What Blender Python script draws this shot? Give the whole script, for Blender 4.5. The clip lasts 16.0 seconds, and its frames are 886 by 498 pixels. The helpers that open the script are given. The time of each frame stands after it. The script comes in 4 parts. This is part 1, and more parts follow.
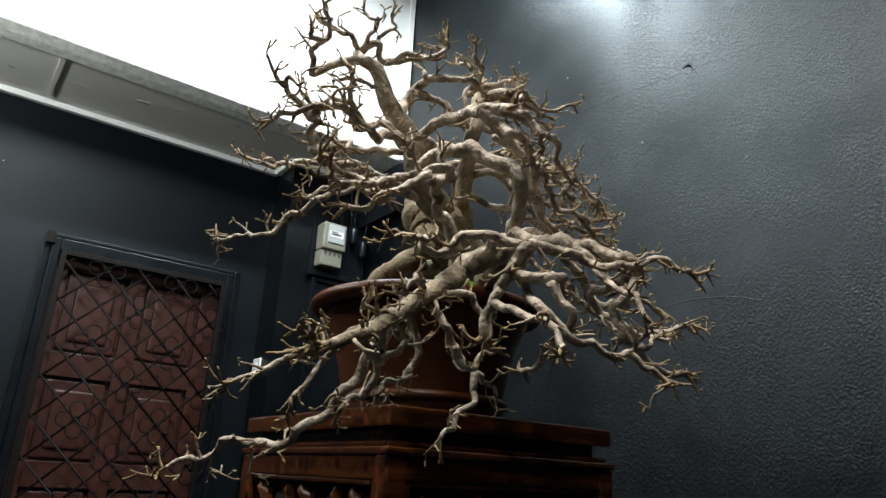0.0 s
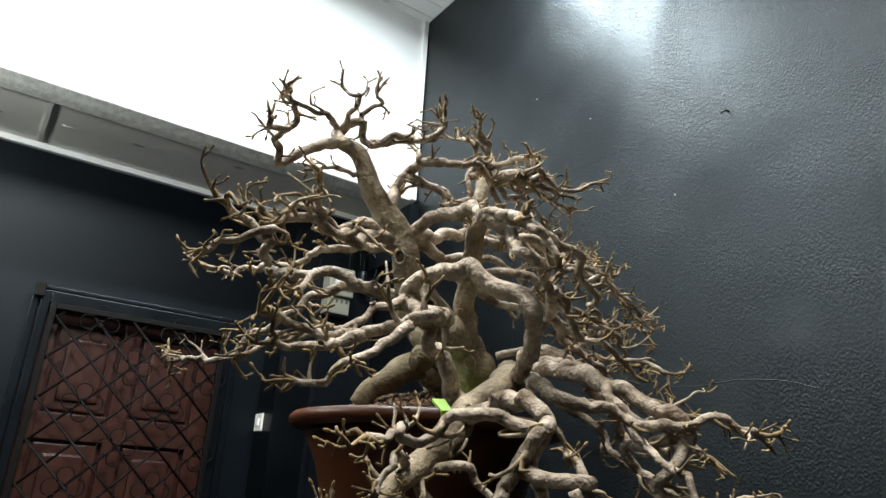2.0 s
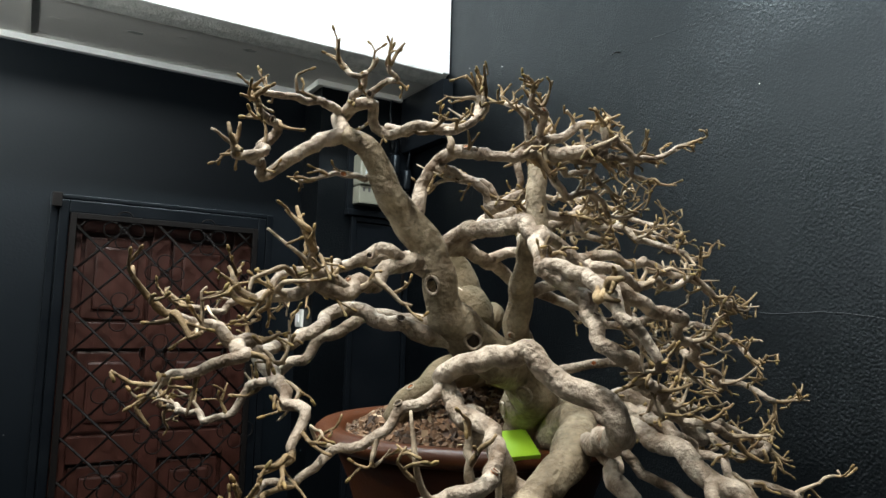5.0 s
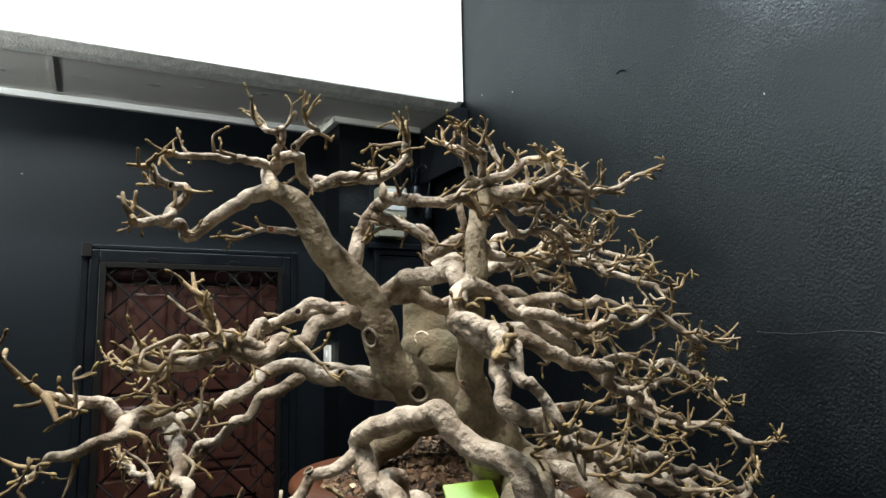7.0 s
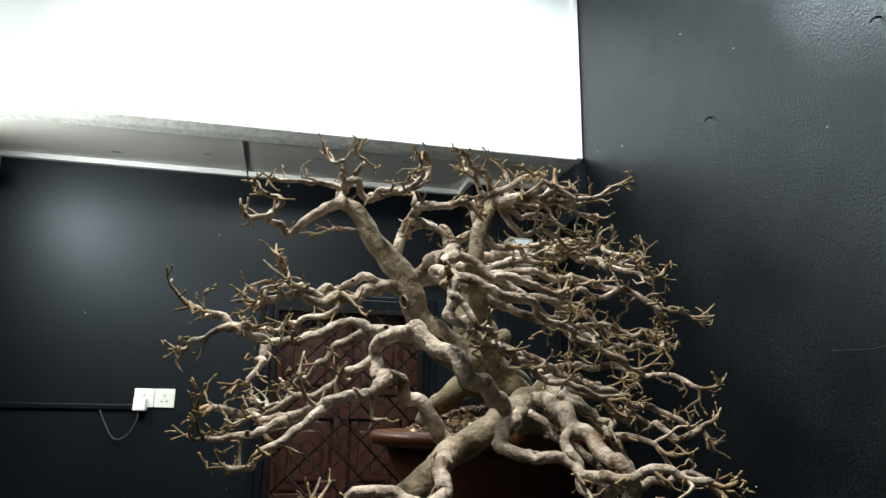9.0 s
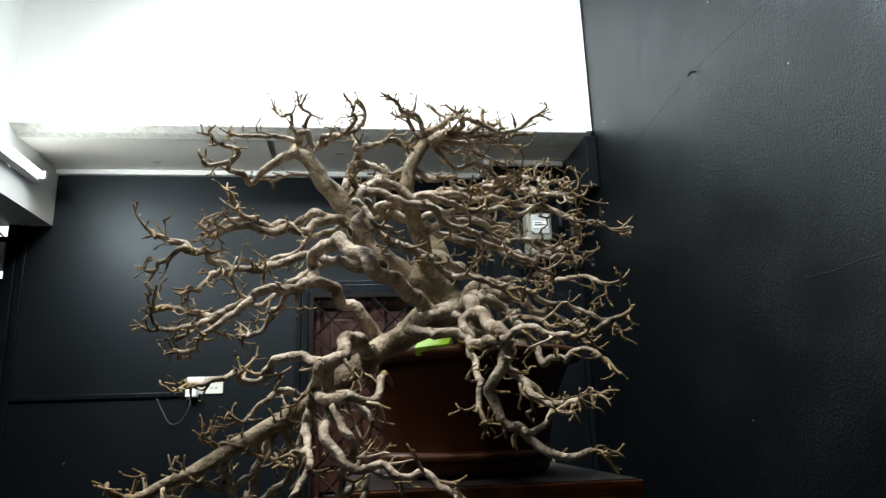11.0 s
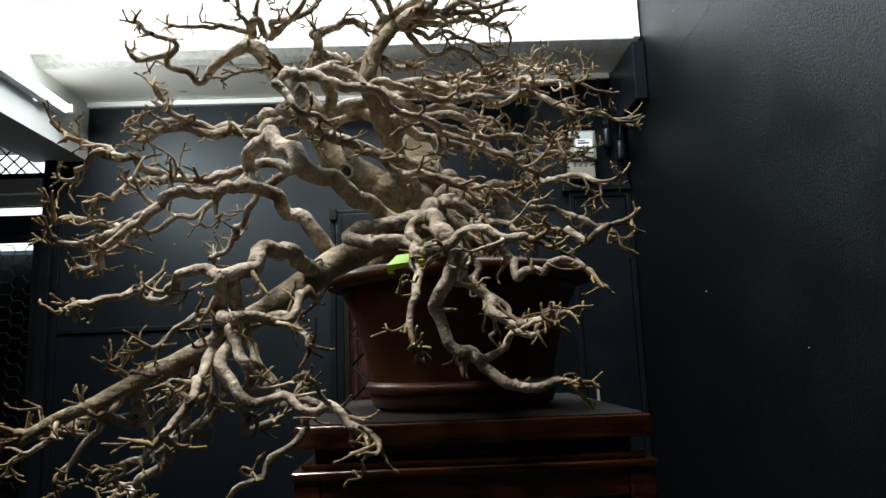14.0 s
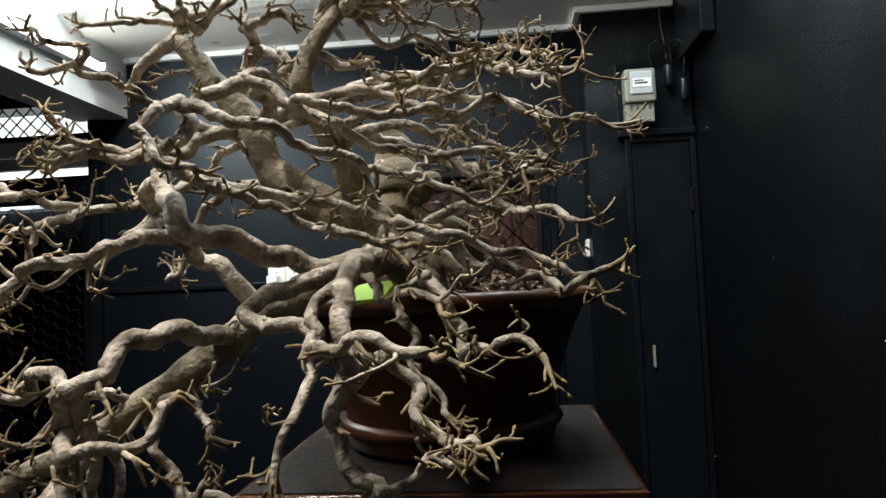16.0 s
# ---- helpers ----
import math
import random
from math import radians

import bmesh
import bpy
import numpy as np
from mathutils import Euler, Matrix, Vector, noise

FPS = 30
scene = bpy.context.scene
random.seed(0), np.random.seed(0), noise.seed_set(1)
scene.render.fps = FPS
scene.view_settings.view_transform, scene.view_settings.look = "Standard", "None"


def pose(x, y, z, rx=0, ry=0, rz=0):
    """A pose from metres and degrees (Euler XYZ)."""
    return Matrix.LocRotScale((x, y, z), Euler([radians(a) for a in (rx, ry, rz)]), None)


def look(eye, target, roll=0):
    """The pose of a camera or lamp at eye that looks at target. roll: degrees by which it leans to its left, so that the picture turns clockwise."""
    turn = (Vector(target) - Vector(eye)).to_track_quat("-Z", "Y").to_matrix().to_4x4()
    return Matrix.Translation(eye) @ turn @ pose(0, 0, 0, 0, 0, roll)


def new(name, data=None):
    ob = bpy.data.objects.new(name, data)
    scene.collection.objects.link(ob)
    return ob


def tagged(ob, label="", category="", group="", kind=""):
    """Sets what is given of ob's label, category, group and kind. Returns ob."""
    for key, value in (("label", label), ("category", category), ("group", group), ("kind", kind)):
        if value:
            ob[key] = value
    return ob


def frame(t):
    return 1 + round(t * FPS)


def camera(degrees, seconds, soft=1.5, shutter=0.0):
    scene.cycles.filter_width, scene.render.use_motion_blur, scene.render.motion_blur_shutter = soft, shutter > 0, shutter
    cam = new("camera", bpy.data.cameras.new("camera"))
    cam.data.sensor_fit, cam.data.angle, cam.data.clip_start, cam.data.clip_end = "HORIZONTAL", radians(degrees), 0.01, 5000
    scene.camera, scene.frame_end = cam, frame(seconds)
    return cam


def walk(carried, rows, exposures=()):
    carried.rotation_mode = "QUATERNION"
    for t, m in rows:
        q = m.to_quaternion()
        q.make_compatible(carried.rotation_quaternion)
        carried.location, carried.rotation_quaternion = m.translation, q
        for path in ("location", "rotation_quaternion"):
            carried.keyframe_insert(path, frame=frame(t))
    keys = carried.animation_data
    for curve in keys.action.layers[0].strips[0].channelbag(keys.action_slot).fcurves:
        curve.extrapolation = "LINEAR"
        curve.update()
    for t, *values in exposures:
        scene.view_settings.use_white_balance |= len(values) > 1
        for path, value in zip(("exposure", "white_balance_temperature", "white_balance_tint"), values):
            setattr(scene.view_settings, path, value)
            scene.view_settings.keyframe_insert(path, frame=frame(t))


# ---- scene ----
EXPOSURES = [(0.0, 0.0), (3.2, 0.0), (5.3, -0.13), (6.5, -0.10), (8.2, -0.03), (10.3, 0.0), (16.0, 0.0)]
cam = camera(65.9, 16.0)
# seconds, eye, yaw, pitch, roll
PATH = [
    (0, 0.0669, -0.0356, 1.1232, -37.17, 18.69, -2.73),
    (0.5, 0.1097, -0.0388, 1.1859, -35.92, 19.10, -2.05),
    (1, 0.1376, -0.0043, 1.2333, -35.48, 19.72, -3.02),
    (1.5, 0.1616, 0.0487, 1.2803, -35.30, 19.87, -2.42),
    (2, 0.1777, 0.0712, 1.3385, -35.40, 19.68, -3.09),
    (2.5, 0.1897, 0.1125, 1.3793, -35.44, 17.52, -3.39),
    (3, 0.2054, 0.1690, 1.4271, -36.32, 17.50, -3.38),
    (3.2, 0.2043, 0.1789, 1.4471, -37.11, 15.11, -3.79),
    (5.3, 0.2951, 0.2210, 1.6271, -30.56, 5.44, -0.48),
    (5.5, 0.3203, 0.2142, 1.6357, -29.72, 5.55, 0.14),
    (6, 0.3485, 0.1992, 1.6401, -28.79, 6.05, 0.94),
    (6.5, 0.3560, 0.1901, 1.6438, -27.62, 7.34, 1.60),
    (7, 0.3759, 0.1779, 1.6387, -27.18, 7.67, 1.01),
    (7.5, 0.4038, 0.1388, 1.6105, -24.93, 9.52, 0.50),
    (8, 0.4035, 0.0427, 1.5671, -21.50, 12.55, 0.36),
    (8.2, 0.4074, 0.0001, 1.5503, -19.51, 12.71, -0.05),
    (10.3, 0.6094, -0.2710, 1.3751, -7.29, 14.70, 0.31),
    (10.5, 0.6235, -0.2741, 1.3605, -7.02, 14.71, 0.76),
    (11, 0.6494, -0.2870, 1.3241, -6.71, 14.23, 1.90),
    (11.5, 0.6855, -0.3083, 1.2850, -6.27, 13.37, 2.97),
    (12, 0.7275, -0.3204, 1.2631, -5.76, 12.00, 3.70),
    (12.5, 0.7658, -0.3216, 1.2653, -5.79, 11.31, 3.13),
    (13, 0.7931, -0.3145, 1.2624, -5.28, 10.79, 3.11),
    (13.5, 0.7860, -0.2514, 1.2770, -3.87, 9.48, 2.70),
    (14, 0.8023, -0.1284, 1.3115, -1.05, 8.96, 2.10),
    (14.5, 0.8152, -0.0511, 1.3597, 0.98, 6.90, 3.08),
    (15, 0.8623, -0.0145, 1.4230, 4.69, 4.24, 3.19),
    (15.5, 0.9225, 0.0190, 1.4518, 5.32, 2.85, 2.72),
    (16, 0.9546, 0.0278, 1.4680, 5.51, 2.79, 2.45),
]
walk(cam, [(t, pose(x, y, z, 90 + pitch, roll, yaw)) for t, x, y, z, yaw, pitch, roll in PATH], EXPOSURES)

# ---- world and large lights ----
world = bpy.data.worlds.new("world")
scene.world = world
world.use_nodes = True
wn = world.node_tree.nodes
bg = wn["Background"]
sky = wn.new("ShaderNodeTexSky")
sky.sky_type = "NISHITA"
sky.sun_disc = False
sky.sun_elevation = radians(40)
sky.sun_rotation = radians(200)
world.node_tree.links.new(sky.outputs[0], bg.inputs[0])
bg.inputs[1].default_value = 0.02


def area(name, m, sx, sy, watts, colour):
    d = bpy.data.lights.new(name, "AREA")
    d.shape, d.size, d.size_y, d.energy, d.color = "RECTANGLE", sx, sy, watts, colour
    ob = new(name, d)
    ob.matrix_world = m
    return ob


# fluorescent lamps under the ceiling and on the white beam
area("upper_lamp_light", look((0.95, 1.80, 3.60), (0.95, 1.80, 0)), 1.2, 0.10, 70, (0.86, 0.96, 1.0))
area("yard_lamp_light", look((0.1, 0.40, 3.60), (0.1, 0.40, 0)), 0.12, 1.3, 98, (1.0, 0.97, 0.93))
area("batten_light", look((-0.765, 2.30, 2.49), (0.4, 2.55, 2.0)), 1.1, 0.05, 38, (0.96, 1.0, 0.99))


# ---- materials ----
def mat(name, base, rough=0.6, metal=0.0, spec=0.5, noise_scale=0.0, amount=0.0, other=None, bump=0.0,
        bump_scale=200.0, fine=0.0, fine_scale=900.0, coat=0.0, random_value=0.0, island=0.0, rough_var=0.0, stretch=None, bump2=0.0, bump2_scale=8.0, tint=None, patchy=0.0):
    """A procedural surface: base colour broken up at a large and a fine scale, with relief."""
    m = bpy.data.materials.new(name)
    m.use_nodes = True
    nt = m.node_tree
    L = nt.links.new
    p = nt.nodes["Principled BSDF"]
    p.inputs["Roughness"].default_value = rough
    p.inputs["Metallic"].default_value = metal
    p.inputs["Specular IOR Level"].default_value = spec
    p.inputs["Coat Weight"].default_value = coat
    if tint:
        p.inputs["Specular Tint"].default_value = (*tint, 1.0)
    tc = nt.nodes.new("ShaderNodeTexCoord")
    vec = tc.outputs["Object"]
    if stretch:
        mp = nt.nodes.new("ShaderNodeMapping")
        mp.inputs["Scale"].default_value = stretch
        L(vec, mp.inputs[0])
        vec = mp.outputs[0]

    def tex(scale, detail=4.0):
        n = nt.nodes.new("ShaderNodeTexNoise")
        n.inputs["Scale"].default_value = scale
        n.inputs["Detail"].default_value = detail
        L(vec, n.inputs["Vector"])
        return n

    def mix(a, b, f):
        x = nt.nodes.new("ShaderNodeMix")
        x.data_type = "RGBA"
        if isinstance(a, tuple):
            x.inputs[6].default_value = a
        else:
            L(a, x.inputs[6])
        if isinstance(b, tuple):
            x.inputs[7].default_value = b
        else:
            L(b, x.inputs[7])
        if isinstance(f, float):
            x.inputs[0].default_value = f
        else:
            L(f, x.inputs[0])
        return x.outputs[2]

    col = (*base, 1.0)
    if noise_scale:
        n = tex(noise_scale, 6.0)
        r = nt.nodes.new("ShaderNodeMapRange")
        r.inputs["From Min"].default_value, r.inputs["From Max"].default_value = 0.35, 0.68
        r.inputs["To Max"].default_value = amount
        L(n.outputs[0], r.inputs[0])
        col = mix(col, (*(other or tuple(c * 0.5 for c in base)), 1.0), r.outputs[0])
        if rough_var:
            rr = nt.nodes.new("ShaderNodeMapRange")
            rr.inputs["To Min"].default_value, rr.inputs["To Max"].default_value = rough - rough_var, rough + rough_var
            L(n.outputs[0], rr.inputs[0])
            L(rr.outputs[0], p.inputs["Roughness"])
    if fine:
        n2 = tex(fine_scale, 3.0)
        hs = nt.nodes.new("ShaderNodeHueSaturation")
        r2 = nt.nodes.new("ShaderNodeMapRange")
        r2.inputs["To Min"].default_value, r2.inputs["To Max"].default_value = 1 - fine, 1 + fine
        L(n2.outputs[0], r2.inputs[0])
        L(r2.outputs[0], hs.inputs["Value"])
        if isinstance(col, tuple):
            hs.inputs["Color"].default_value = col
        else:
            L(col, hs.inputs["Color"])
        col = hs.outputs[0]
    if random_value or island:
        src = nt.nodes.new("ShaderNodeObjectInfo").outputs["Random"] if random_value else nt.nodes.new("ShaderNodeNewGeometry").outputs["Random Per Island"]
        k = random_value or island
        hs = nt.nodes.new("ShaderNodeHueSaturation")
        r2 = nt.nodes.new("ShaderNodeMapRange")
        r2.inputs["To Min"].default_value, r2.inputs["To Max"].default_value = 1 - k, 1 + k
        L(src, r2.inputs[0])
        L(r2.outputs[0], hs.inputs["Value"])
        if isinstance(col, tuple):
            hs.inputs["Color"].default_value = col
        else:
            L(col, hs.inputs["Color"])
        col = hs.outputs[0]
    if isinstance(col, tuple):
        p.inputs["Base Color"].default_value = col
    else:
        L(col, p.inputs["Base Color"])
    if bump:
        b = nt.nodes.new("ShaderNodeBump")
        b.inputs["Strength"].default_value = bump
        b.inputs["Distance"].default_value = 0.004
        if patchy:
            pr = nt.nodes.new("ShaderNodeMapRange")
            pr.inputs["From Min"].default_value, pr.inputs["From Max"].default_value = 0.38, 0.64
            pr.inputs["To Min"].default_value, pr.inputs["To Max"].default_value = 0.45 * bump, 1.25 * bump
            L(tex(patchy, 3.0).outputs[0], pr.inputs[0])
            L(pr.outputs[0], b.inputs["Strength"])
        L(tex(bump_scale, 5.0).outputs[0], b.inputs["Height"])
        if bump2:
            b2 = nt.nodes.new("ShaderNodeBump")
            b2.inputs["Strength"].default_value = bump2
            b2.inputs["Distance"].default_value = 0.01
            L(tex(bump2_scale, 3.0).outputs[0], b2.inputs["Height"])
            L(b2.outputs[0], b.inputs["Normal"])
        L(b.outputs[0], p.inputs["Normal"])
    return m


def glow(name, colour, strength):
    m = bpy.data.materials.new(name)
    m.use_nodes = True
    p = m.node_tree.nodes["Principled BSDF"]
    p.inputs["Emission Color"].default_value = (*colour, 1)
    p.inputs["Emission Strength"].default_value = strength
    return m


M_BLACK = mat("black_wall_paint", (0.0003, 0.0007, 0.0012), 0.365, spec=0.36, noise_scale=1.3, amount=0.6, other=(0.0010, 0.0017, 0.0026), bump=0.6, bump_scale=185, fine=0.2, fine_scale=260, rough_var=0.05, bump2=0.06, bump2_scale=16, patchy=3.6, tint=(0.80, 0.93, 1.0))
M_BLACKSMOOTH = mat("smooth_black_wall_paint", (0.0011, 0.0022, 0.0038), 0.44, spec=0.30, noise_scale=1.6, amount=0.7, other=(0.0027, 0.0042, 0.0062), bump=0.14, bump_scale=110, fine=0.2, fine_scale=260, rough_var=0.06, tint=(0.80, 0.93, 1.0), patchy=3.0)
M_WHITE = mat("white_wall_paint", (0.78, 0.80, 0.79), 0.6, noise_scale=2.2, amount=0.3, other=(0.62, 0.64, 0.62), bump=0.2, bump_scale=120, fine=0.04, fine_scale=300)
M_SOFFIT = mat("grey_soffit_paint", (0.84, 0.83, 0.77), 0.7, noise_scale=3.0, amount=0.5, other=(0.70, 0.69, 0.63), bump=0.25, bump_scale=90, fine=0.1, fine_scale=300)
M_ROUGHCAST = mat("rough_grey_render", (0.55, 0.56, 0.52), 0.85, noise_scale=40, amount=0.7, other=(0.30, 0.31, 0.28), bump=0.9, bump_scale=120, fine=0.3, fine_scale=400)
M_BLACKTRIM = mat("black_gloss_paint", (0.0036, 0.0048, 0.0064), 0.32, spec=0.22, tint=(0.80, 0.93, 1.0), noise_scale=8, amount=0.4, other=(0.007, 0.0085, 0.0105), bump=0.15, bump_scale=150, rough_var=0.1)
M_CONCRETE = mat("grey_concrete", (0.018, 0.018, 0.019), 0.85, noise_scale=3, amount=0.6, other=(0.012, 0.012, 0.0125), bump=0.4, bump_scale=90, fine=0.2, fine_scale=300)
M_BROWNDOOR = mat("red_brown_door_wood", (0.040, 0.0142, 0.0092), 0.36, noise_scale=7, amount=0.6, other=(0.06, 0.02, 0.015), bump=0.2, bump_scale=30, stretch=(6, 6, 0.6), fine=0.15, fine_scale=60)
M_ROSE = mat("dark_polished_wood", (0.088, 0.027, 0.008), 0.17, noise_scale=9, amount=1.0, other=(0.012, 0.004, 0.002), bump=0.1, bump_scale=40, stretch=(0.8, 7, 7), fine=0.2, fine_scale=50, coat=0.3)
M_CARVE = mat("carved_wood", (0.15, 0.052, 0.018), 0.14, noise_scale=25, amount=0.6, other=(0.05, 0.017, 0.008), bump=0.3, bump_scale=120, coat=0.3)
# near-black colour stands in for the shade inside the pierced carving
M_VOID = mat("painted_shade_back", (0.012, 0.007, 0.005), 0.8, noise_scale=9, amount=0.4)
M_POT = mat("brown_glazed_clay", (0.080, 0.026, 0.009), 0.36, spec=0.26, noise_scale=9, amount=0.5, other=(0.036, 0.012, 0.005), bump=0.12, bump_scale=160, fine=0.12, fine_scale=500, rough_var=0.08)
M_BARK = mat("pale_smooth_bark", (0.54, 0.465, 0.365), 0.66, noise_scale=38, amount=1.0, other=(0.12, 0.078, 0.042), bump=1.0, bump_scale=170, bump2=0.7, bump2_scale=50, fine=0.45, fine_scale=190)
M_TRUNK = mat("ochre_trunk_bark", (0.40, 0.335, 0.225), 0.7, noise_scale=30, amount=1.0, other=(0.15, 0.112, 0.064), bump=1.0, bump_scale=150, bump2=0.7, bump2_scale=40, fine=0.45, fine_scale=200)
M_TWIG = mat("pale_twig_bark", (0.50, 0.42, 0.30), 0.72, noise_scale=48, amount=1.0, other=(0.12, 0.08, 0.04), bump=0.5, bump_scale=260, fine=0.35, fine_scale=240, island=0.3)
M_TIP = mat("ochre_young_bark", (0.32, 0.235, 0.12), 0.72, noise_scale=60, amount=1.0, other=(0.12, 0.075, 0.03), bump=0.4, bump_scale=300, fine=0.3, fine_scale=300, island=0.35)
M_BUD = mat("ochre_bud", (0.22, 0.14, 0.05), 0.7, noise_scale=60, amount=0.5, other=(0.16, 0.15, 0.04), island=0.35)
M_CUT = mat("orange_cut_wood", (0.55, 0.17, 0.05), 0.7, noise_scale=90, amount=0.5)
M_SCAR = mat("dark_branch_scar", (0.035, 0.025, 0.018), 0.9, noise_scale=90, amount=0.5)
M_MOSS = mat("mossy_root_bark", (0.085, 0.070, 0.034), 0.85, noise_scale=34, amount=1.0, other=(0.165, 0.128, 0.075), bump=0.8, bump_scale=170, fine=0.3, fine_scale=500)
M_GRIT = mat("brown_potting_grit", (0.12, 0.068, 0.034), 0.85, noise_scale=120, amount=0.6, other=(0.035, 0.02, 0.012), island=0.75)
M_SOIL = mat("dark_soil", (0.06, 0.035, 0.024), 0.95, noise_scale=90, amount=0.6, bump=0.8, bump_scale=220)
M_LIME = mat("lime_green_plastic", (0.36, 0.62, 0.03), 0.45, noise_scale=30, amount=0.25, other=(0.28, 0.5, 0.02))
M_PLASTIC = mat("white_plastic", (0.72, 0.72, 0.66), 0.4, noise_scale=20, amount=0.3, other=(0.62, 0.61, 0.53))
M_PLUG = mat("clean_white_plastic", (0.8, 0.8, 0.8), 0.35, noise_scale=20, amount=0.15)
M_METER = mat("grey_green_meter_casing", (0.21, 0.21, 0.165), 0.4, noise_scale=25, amount=0.4, other=(0.15, 0.15, 0.115))
M_GLASSY = mat("pale_meter_face", (0.42, 0.45, 0.45), 0.15, noise_scale=40, amount=0.3, other=(0.32, 0.35, 0.35), coat=0.5)
M_IRON = mat("black_wrought_iron", (0.003, 0.0027, 0.0027), 0.5, spec=0.14, metal=0.0, noise_scale=50, amount=0.6, other=(0.008, 0.006, 0.005), bump=0.3, bump_scale=300)
M_INK = mat("dark_print", (0.05, 0.05, 0.05), 0.6)
M_PVC = mat("white_ceiling_board", (0.76, 0.78, 0.77), 0.4, noise_scale=4, amount=0.25, other=(0.66, 0.68, 0.67))
M_DUST = mat("dusty_wood_top", (0.030, 0.024, 0.021), 0.45, spec=0.15, noise_scale=70, amount=1.0, other=(0.006, 0.004, 0.0035), bump=0.3, bump_scale=120, fine=0.4, fine_scale=260)


# ---- mesh helpers ----
def link_mesh(name, bm, material, parent=None, label="", smooth=False):
    me = bpy.data.meshes.new(name)
    bm.normal_update()
    bm.to_mesh(me)
    bm.free()
    if isinstance(material, (list, tuple)):
        for m in material:
            me.materials.append(m)
    else:
        me.materials.append(material)
    if smooth:
        for p in me.polygons:
            p.use_smooth = True
    ob = new(name, me)
    if parent:
        ob.parent = parent
    if label:
        ob["label"] = label
    return ob


def part(name, bm, material, parent, label="", smooth=False):
    return link_mesh(name, bm, material, parent, label, smooth)


def thing(name, label, category, x=0, y=0, z=0, group="", kind=""):
    e = new(name)
    e.empty_display_size = 0.05
    e.location = (x, y, z)
    return tagged(e, label, category, group, kind)


def box(bm, x0, x1, y0, y1, z0, z1, bev=0.0, seg=2, m=None):
    got = bmesh.ops.create_cube(bm, size=1)
    vs = got["verts"]
    bmesh.ops.scale(bm, vec=(x1 - x0, y1 - y0, z1 - z0), verts=vs)
    bmesh.ops.translate(bm, vec=((x0 + x1) / 2, (y0 + y1) / 2, (z0 + z1) / 2), verts=vs)
    if bev:
        es = list({e for v in vs for e in v.link_edges})
        r = bmesh.ops.bevel(bm, geom=es, offset=bev, segments=seg, affect="EDGES", profile=0.6)
        vs = list({v for f in r["faces"] for v in f.verts} | {v for v in vs if v.is_valid})
    if m:
        bmesh.ops.transform(bm, matrix=m, verts=vs)
    return vs


def boxed(*a, **k):
    bm = bmesh.new()
    box(bm, *a, **k)
    return bm


def lathe(profile, n=64, cx=0.0, cy=0.0):
    """A turned form from (radius, height) pairs."""
    bm = bmesh.new()
    rings = []
    for r, z in profile:
        if r < 1e-6:
            rings.append([bm.verts.new((cx, cy, z))])
        else:
            rings.append([bm.verts.new((cx + r * math.cos(2 * math.pi * k / n), cy + r * math.sin(2 * math.pi * k / n), z)) for k in range(n)])
    for a, b in zip(rings, rings[1:]):
        for k in range(n):
            j = (k + 1) % n
            if len(a) == 1 and len(b) > 1:
                bm.faces.new((a[0], b[j], b[k]))
            elif len(b) == 1 and len(a) > 1:
                bm.faces.new((a[k], a[j], b[0]))
            elif len(a) > 1:
                bm.faces.new((a[k], a[j], b[j], b[k]))
    bmesh.ops.recalc_face_normals(bm, faces=bm.faces)
    return bm


def spline(points, step):
    """Points (x, y, z, r) on a Catmull-Rom curve, about one step apart."""
    p = np.array(points, float)
    if len(p) == 2:
        q = [p[0] + (p[1] - p[0]) * t for t in np.linspace(0, 1, max(2, int(np.linalg.norm((p[1] - p[0])[:3]) / step) + 1))]
        return np.array(q)
    ext = np.vstack([2 * p[0] - p[1], p, 2 * p[-1] - p[-2]])
    out = []
    for k in range(1, len(ext) - 2):
        a, b, c, d = ext[k - 1:k + 3]
        n = max(2, int(np.linalg.norm((c - b)[:3]) / step) + 1)
        for t in np.linspace(0, 1, n, endpoint=False):
            out.append(0.5 * (2 * b + (c - a) * t + (2 * a - 5 * b + 4 * c - d) * t * t + (3 * b - a - 3 * c + d) * t ** 3))
    out.append(p[-1])
    return np.array(out)


